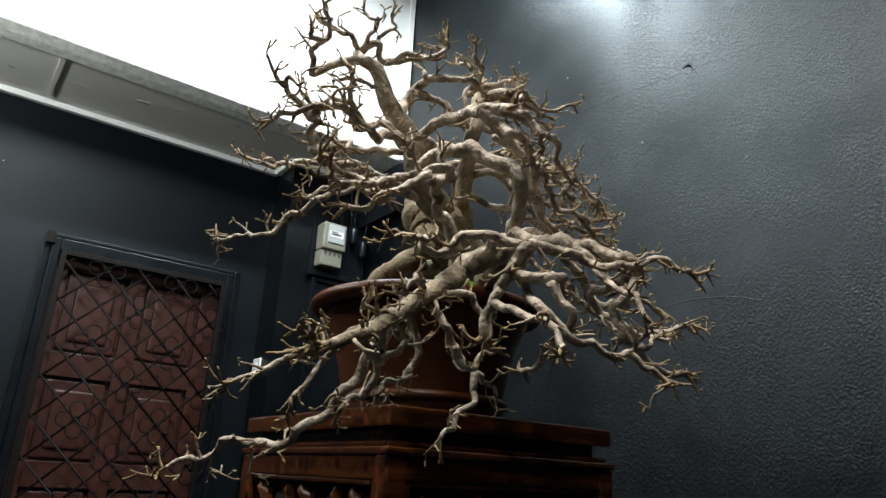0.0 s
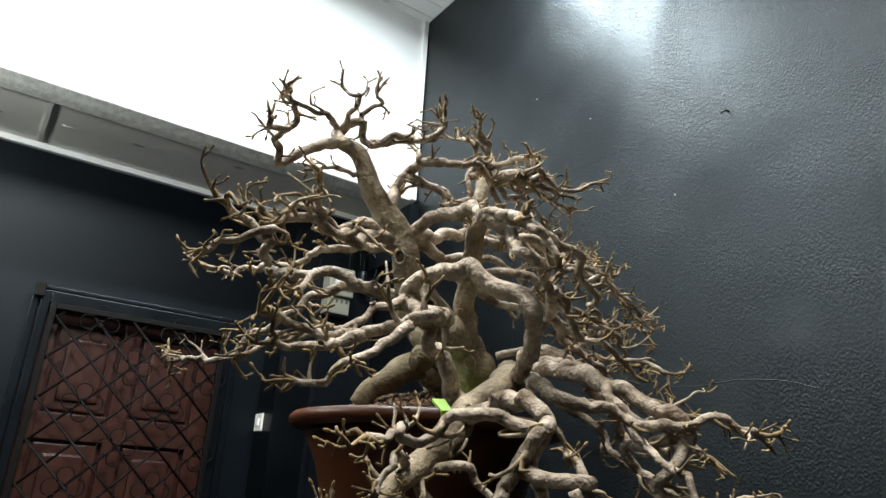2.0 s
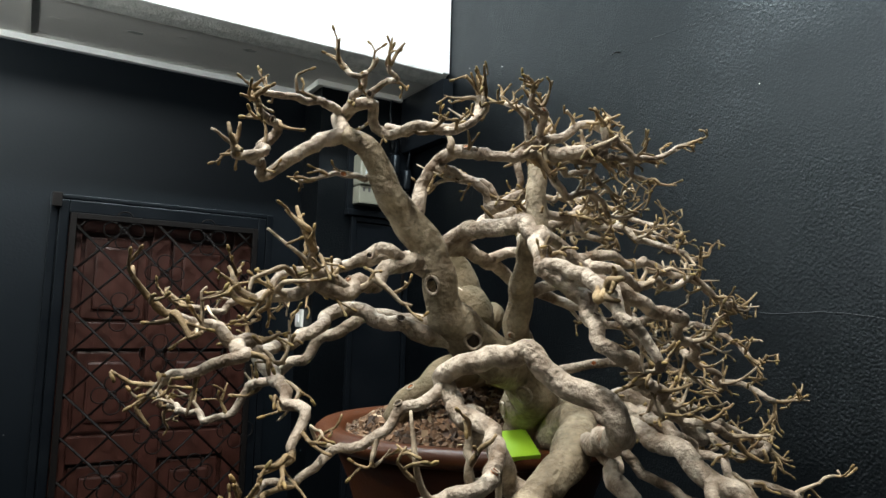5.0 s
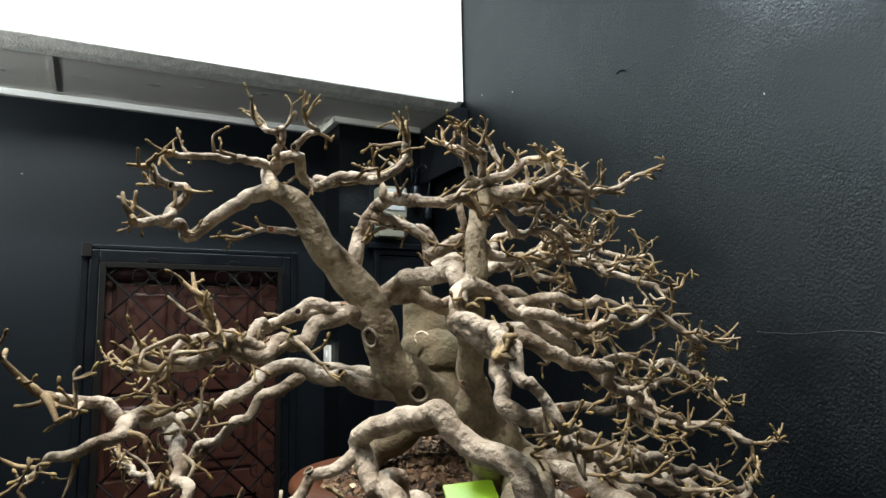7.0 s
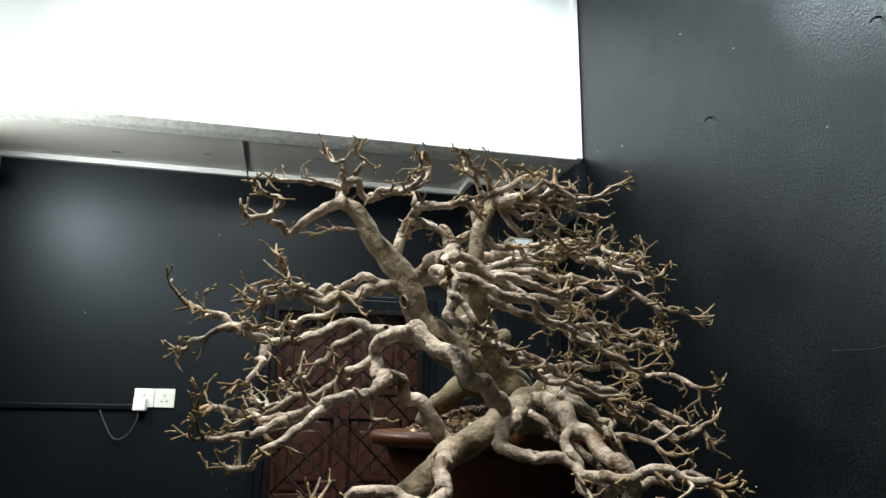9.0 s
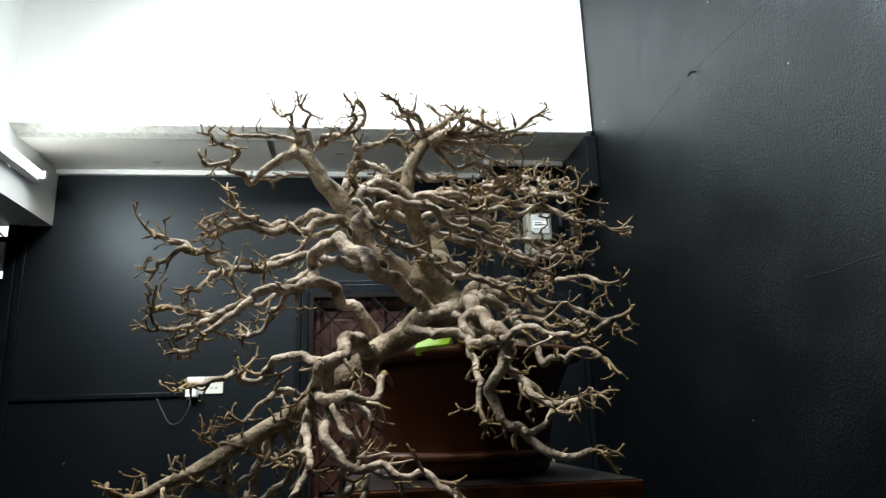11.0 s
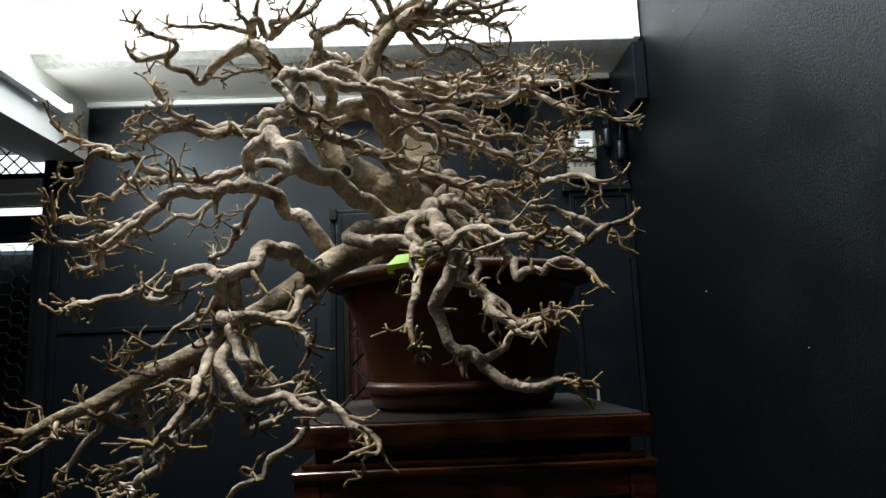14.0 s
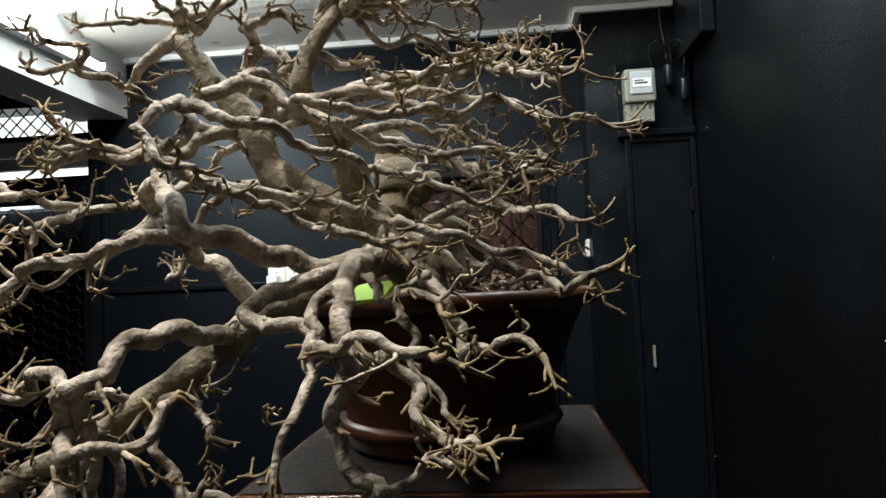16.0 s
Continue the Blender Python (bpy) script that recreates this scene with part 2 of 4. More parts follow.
class Soup:
    """Vertices and faces gathered for one mesh."""

    def __init__(self):
        self.v, self.f, self.m = [], [], []

    def tube(self, pts, sides, wob=0.0, material=0, cap=True, rng=None):
        pts = np.asarray(pts, float)
        d = np.gradient(pts[:, :3], axis=0)
        d /= np.maximum(np.linalg.norm(d, axis=1, keepdims=True), 1e-9)
        u = np.cross(d[0], (0.31, 0.17, 0.94))
        if np.linalg.norm(u) < 0.1:
            u = np.cross(d[0], (1.0, 0, 0))
        base = len(self.v)
        ang = np.arange(sides) * 2 * math.pi / sides
        seed = (rng.random() if rng else 0.5) * 50
        for k in range(len(pts)):
            u = u - d[k] * (u @ d[k])
            u /= np.linalg.norm(u)
            w = np.cross(d[k], u)
            r = pts[k, 3]
            rr = r * (1 + wob * (np.sin(ang * 2 + seed + pts[k, 2] * 60) * 0.5 + np.sin(ang * 3 + seed * 2 + (pts[k, 0] + pts[k, 1]) * 90) * 0.5))
            ring = pts[k, :3] + np.outer(np.cos(ang) * rr, u) + np.outer(np.sin(ang) * rr, w)
            self.v.extend(map(tuple, ring))
        for k in range(len(pts) - 1):
            a, b = base + k * sides, base + (k + 1) * sides
            for s in range(sides):
                t = (s + 1) % sides
                self.f.append((a + s, a + t, b + t, b + s))
                self.m.append(material)
        if cap:
            e = base + (len(pts) - 1) * sides
            self.f.append(tuple(range(e, e + sides)))
            self.m.append(material)
            self.f.append(tuple(range(base + sides - 1, base - 1, -1)))
            self.m.append(material)

    def make(self, name, materials, parent=None, label="", smooth=True):
        me = bpy.data.meshes.new(name)
        me.from_pydata(self.v, [], self.f)
        for m in materials:
            me.materials.append(m)
        me.polygons.foreach_set("material_index", self.m)
        me.polygons.foreach_set("use_smooth", [smooth] * len(self.f))
        me.update()
        ob = new(name, me)
        if parent:
            ob.parent = parent
        if label:
            ob["label"] = label
        return ob


def rod(points, r, sides=8, wob=0.0, step=0.02):
    s = Soup()
    s.tube(spline([(*p, r) for p in points], step), sides, wob)
    return s


# ---- structure ----
XR, YB, YF, ZS, ZC, XL = 1.76, 3.17, 2.65, 2.62, 3.68, -0.86


def structure(name, bm, material, label, category):
    return tagged(link_mesh(name, bm, material), label, category, kind="structure")


structure("floor", boxed(-3.2, XR + 0.15, -3.2, YB + 0.9, -0.12, 0.0), M_CONCRETE, "plain grey concrete floor under the pedestal", "floor")
structure("wall_east", boxed(XR, XR + 0.15, -3.2, YB + 0.15, 0.0, ZC + 0.1), M_BLACK, "black satin painted wall with rough plaster texture", "wall")
# back wall with its door opening and the window opening at the far side
DX0, DX1, DZ = 0.40, 1.115, 1.980
bm = bmesh.new()
box(bm, -1.0, DX0, YB, YB + 0.15, 0, ZC)
box(bm, DX1, XR, YB, YB + 0.15, 0, ZC)
box(bm, DX0, DX1, YB, YB + 0.15, DZ, ZC)
structure("wall_north", bm, M_BLACKSMOOTH, "black painted plaster wall round a brown door", "wall")
bm = bmesh.new()
box(bm, -3.2, -1.9, YB + 0.0, YB + 0.15, 0, ZC)
box(bm, -1.9, -1.0, YB + 0.0, YB + 0.15, 2.42, ZC)
structure("wall_northwest", bm, M_BLACK, "black painted wall over the gated opening", "wall")
# west and south walls are unseen, added to shut out sky light
structure("wall_west", boxed(-3.35, -3.2, -3.2, YB + 0.9, 0, ZC), M_BLACK, "unseen plain dark wall added to keep sky light off the yard", "wall")
structure("wall_south", boxed(-3.2, XR + 0.15, -3.35, -3.2, 0, ZC), M_BLACK, "unseen plain dark wall added to keep sky light off the yard behind", "wall")
structure("wall_far", boxed(-3.2, 0.2, YB + 0.75, YB + 0.9, 0, 2.0), M_BLACK, "dark wall of the space behind the gate", "wall")
# white upper wall that overhangs the door wall
structure("upper_wall", boxed(XL, XR - 0.002, YF, YF + 0.12, ZS + 0.030, ZC), M_WHITE, "white painted upper wall overhanging the door", "wall")
structure("soffit", boxed(XL, XR - 0.003, YF + 0.08, YB - 0.002, ZS + 0.003, ZS + 0.045), M_SOFFIT, "grey painted soffit with chipped patches", "soffit")
bm = bmesh.new()
prof = [(YF - 0.001, ZS + 0.036), (YF + 0.004, ZS + 0.027), (YF + 0.045, ZS + 0.008), (YF + 0.086, ZS - 0.002), (YF + 0.086, ZS + 0.0295), (YF + 0.004, ZS + 0.0295)]
ends = [[bm.verts.new((x, y, z)) for y, z in prof] for x in (XL, XR - 0.004)]
for k in range(len(prof)):
    bm.faces.new((ends[0][k], ends[0][k - 1], ends[1][k - 1], ends[1][k]))
bm.faces.new(ends[0])
bm.faces.new(ends[1][::-1])
bmesh.ops.recalc_face_normals(bm, faces=bm.faces)
structure("soffit_edge", bm, M_ROUGHCAST, "rough grey cement drip edge under the white wall", "trim")
structure("soffit_trim", boxed(XL, 1.30, YB - 0.03, YB - 0.001, ZS - 0.024, ZS + 0.002, 0.004), M_WHITE, "white cornice strip along the black wall", "trim")
structure("soffit_joint", boxed(0.205, 0.222, YF + 0.086, YB - 0.03, ZS - 0.0005, ZS + 0.0025), M_SOFFIT, "raised joint strip across the soffit", "trim")
# pier in the corner
PX, PY = 1.315, 2.97
structure("pier", boxed(PX, XR - 0.002, PY, YB - 0.001, 0, ZS), M_BLACK, "black painted rough plaster pier in the corner", "pier")
bm = bmesh.new()
box(bm, PX - 0.03, PX - 0.001, PY - 0.025, YB - 0.031, ZS - 0.024, ZS + 0.002, 0.004)
box(bm, PX - 0.03, XR - 0.06, PY - 0.025, PY - 0.001, ZS - 0.024, ZS + 0.0015, 0.004)
structure("pier_trim", bm, M_SOFFIT, "pale cornice strip round the pier", "trim")
structure("corner_bracket", boxed(XR - 0.055, XR - 0.003, YF - 0.05, PY - 0.002, 2.355, ZS - 0.008, 0.004), M_BLACKTRIM, "black boxed beam end in the corner", "beam")
structure("corner_strip", boxed(XR - 0.032, XR - 0.004, YF - 0.016, YF - 0.001, ZS + 0.03, ZC, 0.003), M_WHITE, "white vertical corner strip of the upper wall", "trim")
# white beam on the other side
structure("beam_west", boxed(XL - 0.26, XL, -3.2, YB - 0.001, 2.33, ZC), M_WHITE, "white painted beam along the open side", "beam")
# ceiling of narrow boards
bm = bmesh.new()
box(bm, -3.2, XR + 0.15, -3.2, YB + 0.9, ZC + 0.012, ZC + 0.1)
k = -3.2
while k < YB + 0.1:
    box(bm, XL, XR - 0.002, k, k + 0.094, ZC, ZC + 0.014)
    k += 0.1
structure("ceiling", bm, M_PVC, "white narrow ceiling boards", "ceiling")
# ---- door ----
door = tagged(thing("door_1", "closed red-brown panelled wooden door in a black frame", "door", kind="structure"))
DY = YB + 0.035
bm = bmesh.new()
box(bm, 0.333, 0.360, YB - 0.022, YB - 0.001, 0, 2.038, 0.004)
box(bm, 0.364, 0.398, YB - 0.030, YB - 0.001, 0, 2.018, 0.004)
box(bm, 1.117, 1.151, YB - 0.030, YB - 0.001, 0, 2.018, 0.004)
box(bm, 1.155, 1.184, YB - 0.022, YB - 0.001, 0, 2.038, 0.004)
box(bm, 0.398, 1.117, YB - 0.030, YB - 0.001, 1.970, 2.018, 0.004)
box(bm, 0.360, 1.155, YB - 0.022, YB - 0.001, 2.022, 2.038, 0.003)
part("door_frame", bm, M_BLACKTRIM, door, "black painted door frame")
bm = bmesh.new()
COLS = [(0.452, 0.708), (0.778, 1.034)]
ROWS_Z = [(1.555, 1.905), (1.12, 1.455), (0.66, 1.02), (0.2, 0.56)]
box(bm, DX0 + 0.002, DX1 - 0.002, DY + 0.030, DY + 0.045, 0.005, DZ - 0.003)
xs = [DX0 + 0.002] + [v for c in COLS for v in c] + [DX1 - 0.002]
for a, b in ((xs[0], xs[1]), (xs[2], xs[3]), (xs[4], xs[5])):
    box(bm, a, b, DY, DY + 0.0295, 0.005, DZ - 0.003, 0.003)
zs = [DZ - 0.003] + [v for r in ROWS_Z for v in (r[1], r[0])] + [0.005]
for a, b in COLS:
    for k in range(0, len(zs), 2):
        box(bm, a, b, DY + 0.001, DY + 0.029, zs[k + 1], zs[k], 0.003)
part("door_leaf", bm, M_BROWNDOOR, door, "red-brown stiles and rails")
for a, b in COLS:
    for c, d in ROWS_Z:
        bm = bmesh.new()
        box(bm, a + 0.012, b - 0.012, DY + 0.016, DY + 0.0305, c + 0.012, d - 0.012, 0.008)
        box(bm, a + 0.05, b - 0.05, DY + 0.004, DY + 0.02, c + 0.05, d - 0.05, 0.012, 2)
        part("panel", bm, M_BROWNDOOR, door)

# ---- iron grille over the door ----
grille = thing("iron_grille", "black wrought iron lattice grille with scroll rosettes over the door", "grille")
GY = YB - 0.040
bm = bmesh.new()
for x0, x1, z0, z1 in ((0.402, 0.424, 0.03, 1.968), (1.09, 1.112, 0.03, 1.968), (0.424, 1.09, 1.946, 1.968), (0.424, 1.09, 0.03, 0.052)):
    box(bm, x0, x1, GY - 0.011, GY + 0.011, z0, z1, 0.002)
box(bm, 0.337, 0.372, GY - 0.012, GY + 0.011, 1.985, 2.04, 0.003)
part("grille_frame", bm, M_IRON, grille)
GX0, GX1, GZ0, GZ1, NX, NZ = 0.424, 1.09, 0.052, 1.946, 0.590, 1.914
for sgn in (1, -1):
    for k in range(-12, 30):
        c = NX + 0.1575 * (k - 8)
        # bar x = c + sgn * (z - NZ), kept inside the frame
        pts = []
        z_lo, z_hi = GZ0, GZ1
        xa, xb = c + sgn * (z_lo - NZ), c + sgn * (z_hi - NZ)
        t0, t1 = 0.0, 1.0
        dx = xb - xa
        ta, tb = sorted(((GX0 - xa) / dx, (GX1 - xa) / dx))
        t0, t1 = max(t0, ta), min(t1, tb)
        if t1 - t0 < 0.02:
            continue
        s = Soup()
        off = 0.004 * sgn
        s.tube([(xa + dx * t, GY + off, z_lo + (z_hi - z_lo) * t, 0.0048) for t in (t0, t1)], 6)
        s.make("lattice_bar", [M_IRON], grille)
s = Soup()
s.tube([(0.014 * math.cos(a), -0.008, 0.014 * math.sin(a), 0.003) for a in np.linspace(0, 2 * math.pi, 12)], 5)
first = s.make("rosette", [M_IRON], grille)
scrolls = []
ang = np.linspace(0.75, 2 * math.pi - 0.75, 14)
for q in range(4):
    a0 = q * math.pi / 2
    pts = []
    for n, a in enumerate(ang):
        r = 0.027 + 0.004 * abs(n - 6.5) / 6.5
        lx, lz = 0.046 - r * math.cos(a), r * math.sin(a)
        pts.append((lx * math.cos(a0) - lz * math.sin(a0), -0.008, lx * math.sin(a0) + lz * math.cos(a0), 0.0027))
    s = Soup()
    s.tube(pts, 5)
    scrolls.append(s.make("scroll", [M_IRON], first))
spots = []
for i in range(-1, 4):
    for j in range(0, 13):
        x, z = NX + 0.1575 * i, NZ - 0.1575 * j
        if (i + j) % 2 == 0 and GX0 + 0.02 < x < GX1 - 0.02 and z > 0.12:
            spots.append((x, z))
for n, (x, z) in enumerate(spots):
    o = first if n == 0 else bpy.data.objects.new("rosette", first.data)
    if n:
        scene.collection.objects.link(o)
        o.parent = grille
        for sc in scrolls:
            w = bpy.data.objects.new("scroll", sc.data)
            scene.collection.objects.link(w)
            w.parent = o
    o.location = (x, GY, z)

# ---- gated opening at the far side ----
opening = thing("window_1", "black framed opening with lattice and a white board over a dark gate", "window", kind="structure")
bm = bmesh.new()
box(bm, -1.05, -1.0, YB - 0.03, YB + 0.1, 0, 2.42, 0.004)
box(bm, -1.9, -1.05, YB - 0.01, YB + 0.08, 1.985, 2.065, 0.004)
box(bm, -1.9, -1.05, YB - 0.01, YB + 0.06, 2.245, 2.275, 0.003)
part("frame", bm, M_BLACKTRIM, opening, "black painted frame")
bm = bmesh.new()
box(bm, -1.9, -1.056, YB - 0.02, YB + 0.02, 2.107, 2.165, 0.004)
box(bm, -1.9, -1.056, YB - 0.035, YB + 0.012, 2.168, 2.242, 0.004)
part("board", bm, M_PVC, opening, "two white painted boards")
for sgn in (1, -1):
    for k in range(14):
        s = Soup()
        xa = -1.98 + k * 0.075
        a, b = (xa, xa + 0.15) if sgn > 0 else (xa + 0.15, xa)
        if min(a, b) < -1.9 or max(a, b) > -1.05:
            continue
        s.tube([(a, YB + 0.02 + 0.004 * sgn, 2.272, 0.004), (b, YB + 0.02 + 0.004 * sgn, 2.42, 0.004)], 5)
        s.make("lattice_bar", [M_IRON], opening)
gate = thing("iron_gate", "black iron gate with hexagonal mesh in the opening", "gate")
bm = bmesh.new()
for x0, x1, z0, z1 in ((-1.1, -1.055, 0.02, 1.98), (-1.9, -1.855, 0.02, 1.98), (-1.855, -1.1, 1.935, 1.98), (-1.855, -1.1, 0.02, 0.065)):
    box(bm, x0, x1, YB + 0.0, YB + 0.035, z0, z1, 0.003)
part("gate_frame", bm, M_BLACKTRIM, gate)
hexs = Soup()
s3 = 0.06
for i in range(14):
    for j in range(32):
        cx, cz = -1.83 + i * s3, 0.09 + j * s3 + (s3 / 2 if i % 2 else 0)
        if cx > -1.11 or cz > 1.9:
            continue
        for a in (0, 60, 120):
            p0 = (cx + 0.04 * math.cos(radians(a)), YB + 0.018, cz + 0.036 * math.sin(radians(a)))
            p1 = (cx + 0.04 * math.cos(radians(a + 60)), YB + 0.018, cz + 0.036 * math.sin(radians(a + 60)))
            hexs.tube([(*p0, 0.002), (*p1, 0.002)], 4, cap=False)
hexs.make("mesh", [M_IRON], gate)["kind"] = "stuff"
backdrop = tagged(link_mesh("backdrop", boxed(-2.3, -0.6, YB + 0.6, YB + 0.61, 2.0, 2.9), glow("hazy_daylight", (0.9, 0.97, 1.0), 1.4)), "hazy white daylight beyond the lattice", "backdrop", kind="structure")

# ---- trunking, sockets, switch ----
tr = thing("cable_trunking", "black painted cable trunking on the black wall", "trunking")
part("upright", boxed(-0.987, -0.963, YB - 0.018, YB - 0.001, 0.3, 2.33, 0.003), M_BLACKTRIM, tr)
part("run", boxed(-0.963, -0.142, YB - 0.016, YB - 0.0015, 1.483, 1.505, 0.003), M_BLACKTRIM, tr)


def socket(name, x, label):
    e = thing(name, label, "socket", x, YB, 1.534, group="wall sockets")
    part("plate", boxed(-0.042, 0.042, -0.011, -0.001, -0.041, 0.041, 0.004), M_PLASTIC, e)
    bm = bmesh.new()
    for dx, dz, w, h in ((0, 0.012, 0.005, 0.009), (-0.011, -0.014, 0.008, 0.005), (0.011, -0.014, 0.008, 0.005)):
        box(bm, dx - w / 2, dx + w / 2, -0.0125, -0.0105, dz - h / 2, dz + h / 2)
    part("pin_holes", bm, M_INK, e)
    part("rocker", boxed(0.022, 0.034, -0.014, -0.0105, 0.012, 0.030, 0.0015), M_PLUG, e)
    return e


socket("wall_socket", -0.046, "cream white single wall socket, empty, beside another")
socket("wall_socket", -0.132, "cream white single wall socket with a white plug in it")
plug = thing("plug_adapter", "white plug pushed into the wall socket", "plug", -0.136, YB, 1.52)
part("plug_body", boxed(-0.03, 0.022, -0.062, -0.013, -0.042, 0.012, 0.007, 3), M_PLUG, plug)
cs = rod([(-0.006, -0.045, -0.04), (-0.01, -0.05, -0.085), (-0.05, -0.03, -0.15), (-0.1, -0.02, -0.16), (-0.14, -0.015, -0.10), (-0.17, -0.012, -0.04)], 0.0028, 6)
cs.make("cord", [M_INK], plug, "thin dark cord hanging in a loop")
sw = thing("light_switch", "white switch plate on the side of the black pier", "switch", PX, 3.105, 1.592)
part("plate", boxed(-0.012, -0.001, -0.04, 0.04, -0.038, 0.038, 0.003), M_PLASTIC, sw)
part("rocker", boxed(-0.017, -0.0115, -0.014, 0.014, -0.016, 0.016, 0.002), M_PLUG, sw)

# ---- meter on the pier ----
board = thing("meter_board", "black painted board behind the electricity meter", "board")
part("panel", boxed(1.445, 1.752, PY - 0.02, PY - 0.001, 2.075, 2.36, 0.003), M_BLACKTRIM, board)
part("ledge", boxed(1.44, 1.755, PY - 0.04, PY - 0.001, 2.045, 2.072, 0.004), M_BLACKTRIM, board)
meter = thing("electricity_meter", "grey-green electricity meter with a clear window on a black board", "meter")
part("casing", boxed(1.466, 1.592, 2.865, PY - 0.0205, 2.172, 2.312, 0.012, 3), M_METER, meter)
part("terminal_cover", boxed(1.468, 1.584, 2.882, PY - 0.0205, 2.092, 2.170, 0.006), M_METER, meter)
part("window", boxed(1.488, 1.578, 2.859, 2.868, 2.205, 2.300, 0.004), M_GLASSY, meter, "pale glossy meter window")
part("label_plate", boxed(1.497, 1.570, 2.8565, 2.8595, 2.232, 2.268, 0.001), M_PLUG, meter, "white label plate")
bm = bmesh.new()
box(bm, 1.503, 1.556, 2.8545, 2.857, 2.246, 2.252)
box(bm, 1.503, 1.540, 2.8545, 2.857, 2.258, 2.262)
part("print", bm, M_INK, meter)
bm = bmesh.new()
for k in range(4):
    box(bm, 1.486 + k * 0.025, 1.496 + k * 0.025, 2.8795, 2.8835, 2.145, 2.163, 0.001)
part("terminal_screws", bm, M_INK, meter)


def cutout(x, z, label):
    e = thing("fuse_holder", label, "fuse", x, 2.915, z, group="fuse holders")
    part("body", lathe([(0, 0.05), (0.016, 0.05), (0.02, 0.044), (0.02, -0.03), (0.015, -0.045), (0, -0.045)], 20), M_BLACKTRIM, e, smooth=True)
    part("bracket", boxed(-0.012, 0.012, 0.015, 0.0345, -0.02, 0.03, 0.002), M_BLACKTRIM, e)
    return e


cutout(1.655, 2.283, "black fuse holder beside the meter with cable loop")
cutout(1.715, 2.222, "black fuse holder low beside the meter")
for pts, lab in (([(1.655, 2.915, 2.333), (1.65, 2.90, 2.39), (1.61, 2.90, 2.43), (1.585, 2.92, 2.40), (1.60, 2.94, 2.33)], "black cable looping out of the fuse holder"),
                 ([(1.715, 2.915, 2.27), (1.72, 2.90, 2.36), (1.70, 2.90, 2.43), (1.675, 2.93, 2.42), (1.68, 2.95, 2.34)], "black cable looping over the fuse holders"),
                 ([(1.66, 2.955, 2.36), (1.655, 2.958, 2.45), (1.645, 2.958, 2.55), (1.65, 2.955, 2.61)], "black cable rising to the soffit")):
    s = rod(pts, 0.006, 8)
    tagged(s.make("cable", [M_BLACKTRIM]), lab, "cable")
cab = thing("wall_cabinet", "tall black painted cabinet door in the pier", "cabinet")
bm = bmesh.new()
for x0, x1, z0, z1 in ((1.47, 1.492, 0.05, 2.043), (1.735, 1.757, 0.05, 2.043), (1.492, 1.735, 2.02, 2.043)):
    box(bm, x0, x1, PY - 0.024, PY - 0.001, z0, z1, 0.003)
part("frame", bm, M_BLACKTRIM, cab)
leaf = part("door", boxed(1.496, 1.731, PY - 0.016, PY - 0.001, 0.06, 2.015, 0.003), M_BLACKTRIM, cab)
part("hinge", boxed(1.722, 1.737, PY - 0.03, PY - 0.016, 1.72, 1.82, 0.003), M_IRON, leaf, "dark worn hinge")
part("handle", boxed(1.535, 1.545, PY - 0.034, PY - 0.016, 1.08, 1.17, 0.003), M_METER, leaf, "small dull metal handle")

tagged(rod([(XR - 0.006, PY - 0.004, 0.0), (XR - 0.006, PY - 0.004, 1.0), (XR - 0.005, PY - 0.004, 2.04)], 0.0024, 6, 0, 0.1).make("corner_bead", [M_METER]), "thin grey filler bead down the corner by the cabinet", "bead", kind="structure")

# hooks and nails in the east wall
for y, z, lab in ((1.659, 2.428, "small bent nail in the black wall"), (1.007, 2.392, "small dark hook in the black wall")):
    s = rod([(XR + 0.002, y, z), (XR - 0.008, y + 0.002, z + 0.001), (XR - 0.016, y + 0.008, z - 0.003), (XR - 0.017, y + 0.014, z - 0.008)], 0.0026, 7, 0.1, 0.005)
    tagged(s.make("wall_hook", [M_IRON]), lab, "hook", group="wall hooks")

# plaster lift line and crack in the east wall
for pts, r, lab in (([(2.30, 2.405), (1.98, 2.415), (1.68, 2.432), (1.31, 2.416), (1.005, 2.382), (0.70, 2.352), (0.2, 2.33)], 0.0011, "faint raised plaster line along the black wall"),
                    ([(1.27, 1.646), (1.15, 1.640), (1.07, 1.645), (0.94, 1.632), (0.85, 1.606)], 0.0020, "short rough crack in the black plaster")):
    s = Soup()
    c = spline([(XR + 0.0004, y, z, r) for y, z in pts], 0.02)
    for k in range(len(c)):
        c[k, 2] += 0.004 * noise.noise(Vector((k * 0.5, r * 900, 0)))
        c[k, 3] *= 0.7 + 0.6 * abs(noise.noise(Vector((k * 0.37, 4, r * 900))))
    s.tube(c, 6)
    tagged(s.make("plaster_crack", [M_BLACK]), lab, "crack", kind="structure")
rng = random.Random(21)
sp = Soup()
for y, z in ((1.523, 2.60), (1.797, 2.81), (2.485, 2.631), (2.26, 2.568), (2.783, 2.032), (2.95, 0.71), (1.2, 2.2), (0.6, 1.1), (1.6, 1.3), (0.4, 1.9), (2.2, 1.5)):
    sp.tube([(XR + 0.001, y, z, 0.0022), (XR - 0.0015, y, z, 0.0018)], 6)
for x, z in ((-0.42, 1.9), (0.12, 2.3), (-0.7, 1.2), (0.22, 1.05), (0.25, 1.15)):
    sp.tube([(x, YB + 0.001, z, 0.002), (x, YB - 0.0015, z, 0.0016)], 6)
tagged(sp.make("paint_specks", [M_PLASTIC]), "tiny pale specks on the black walls", "specks", kind="stuff")
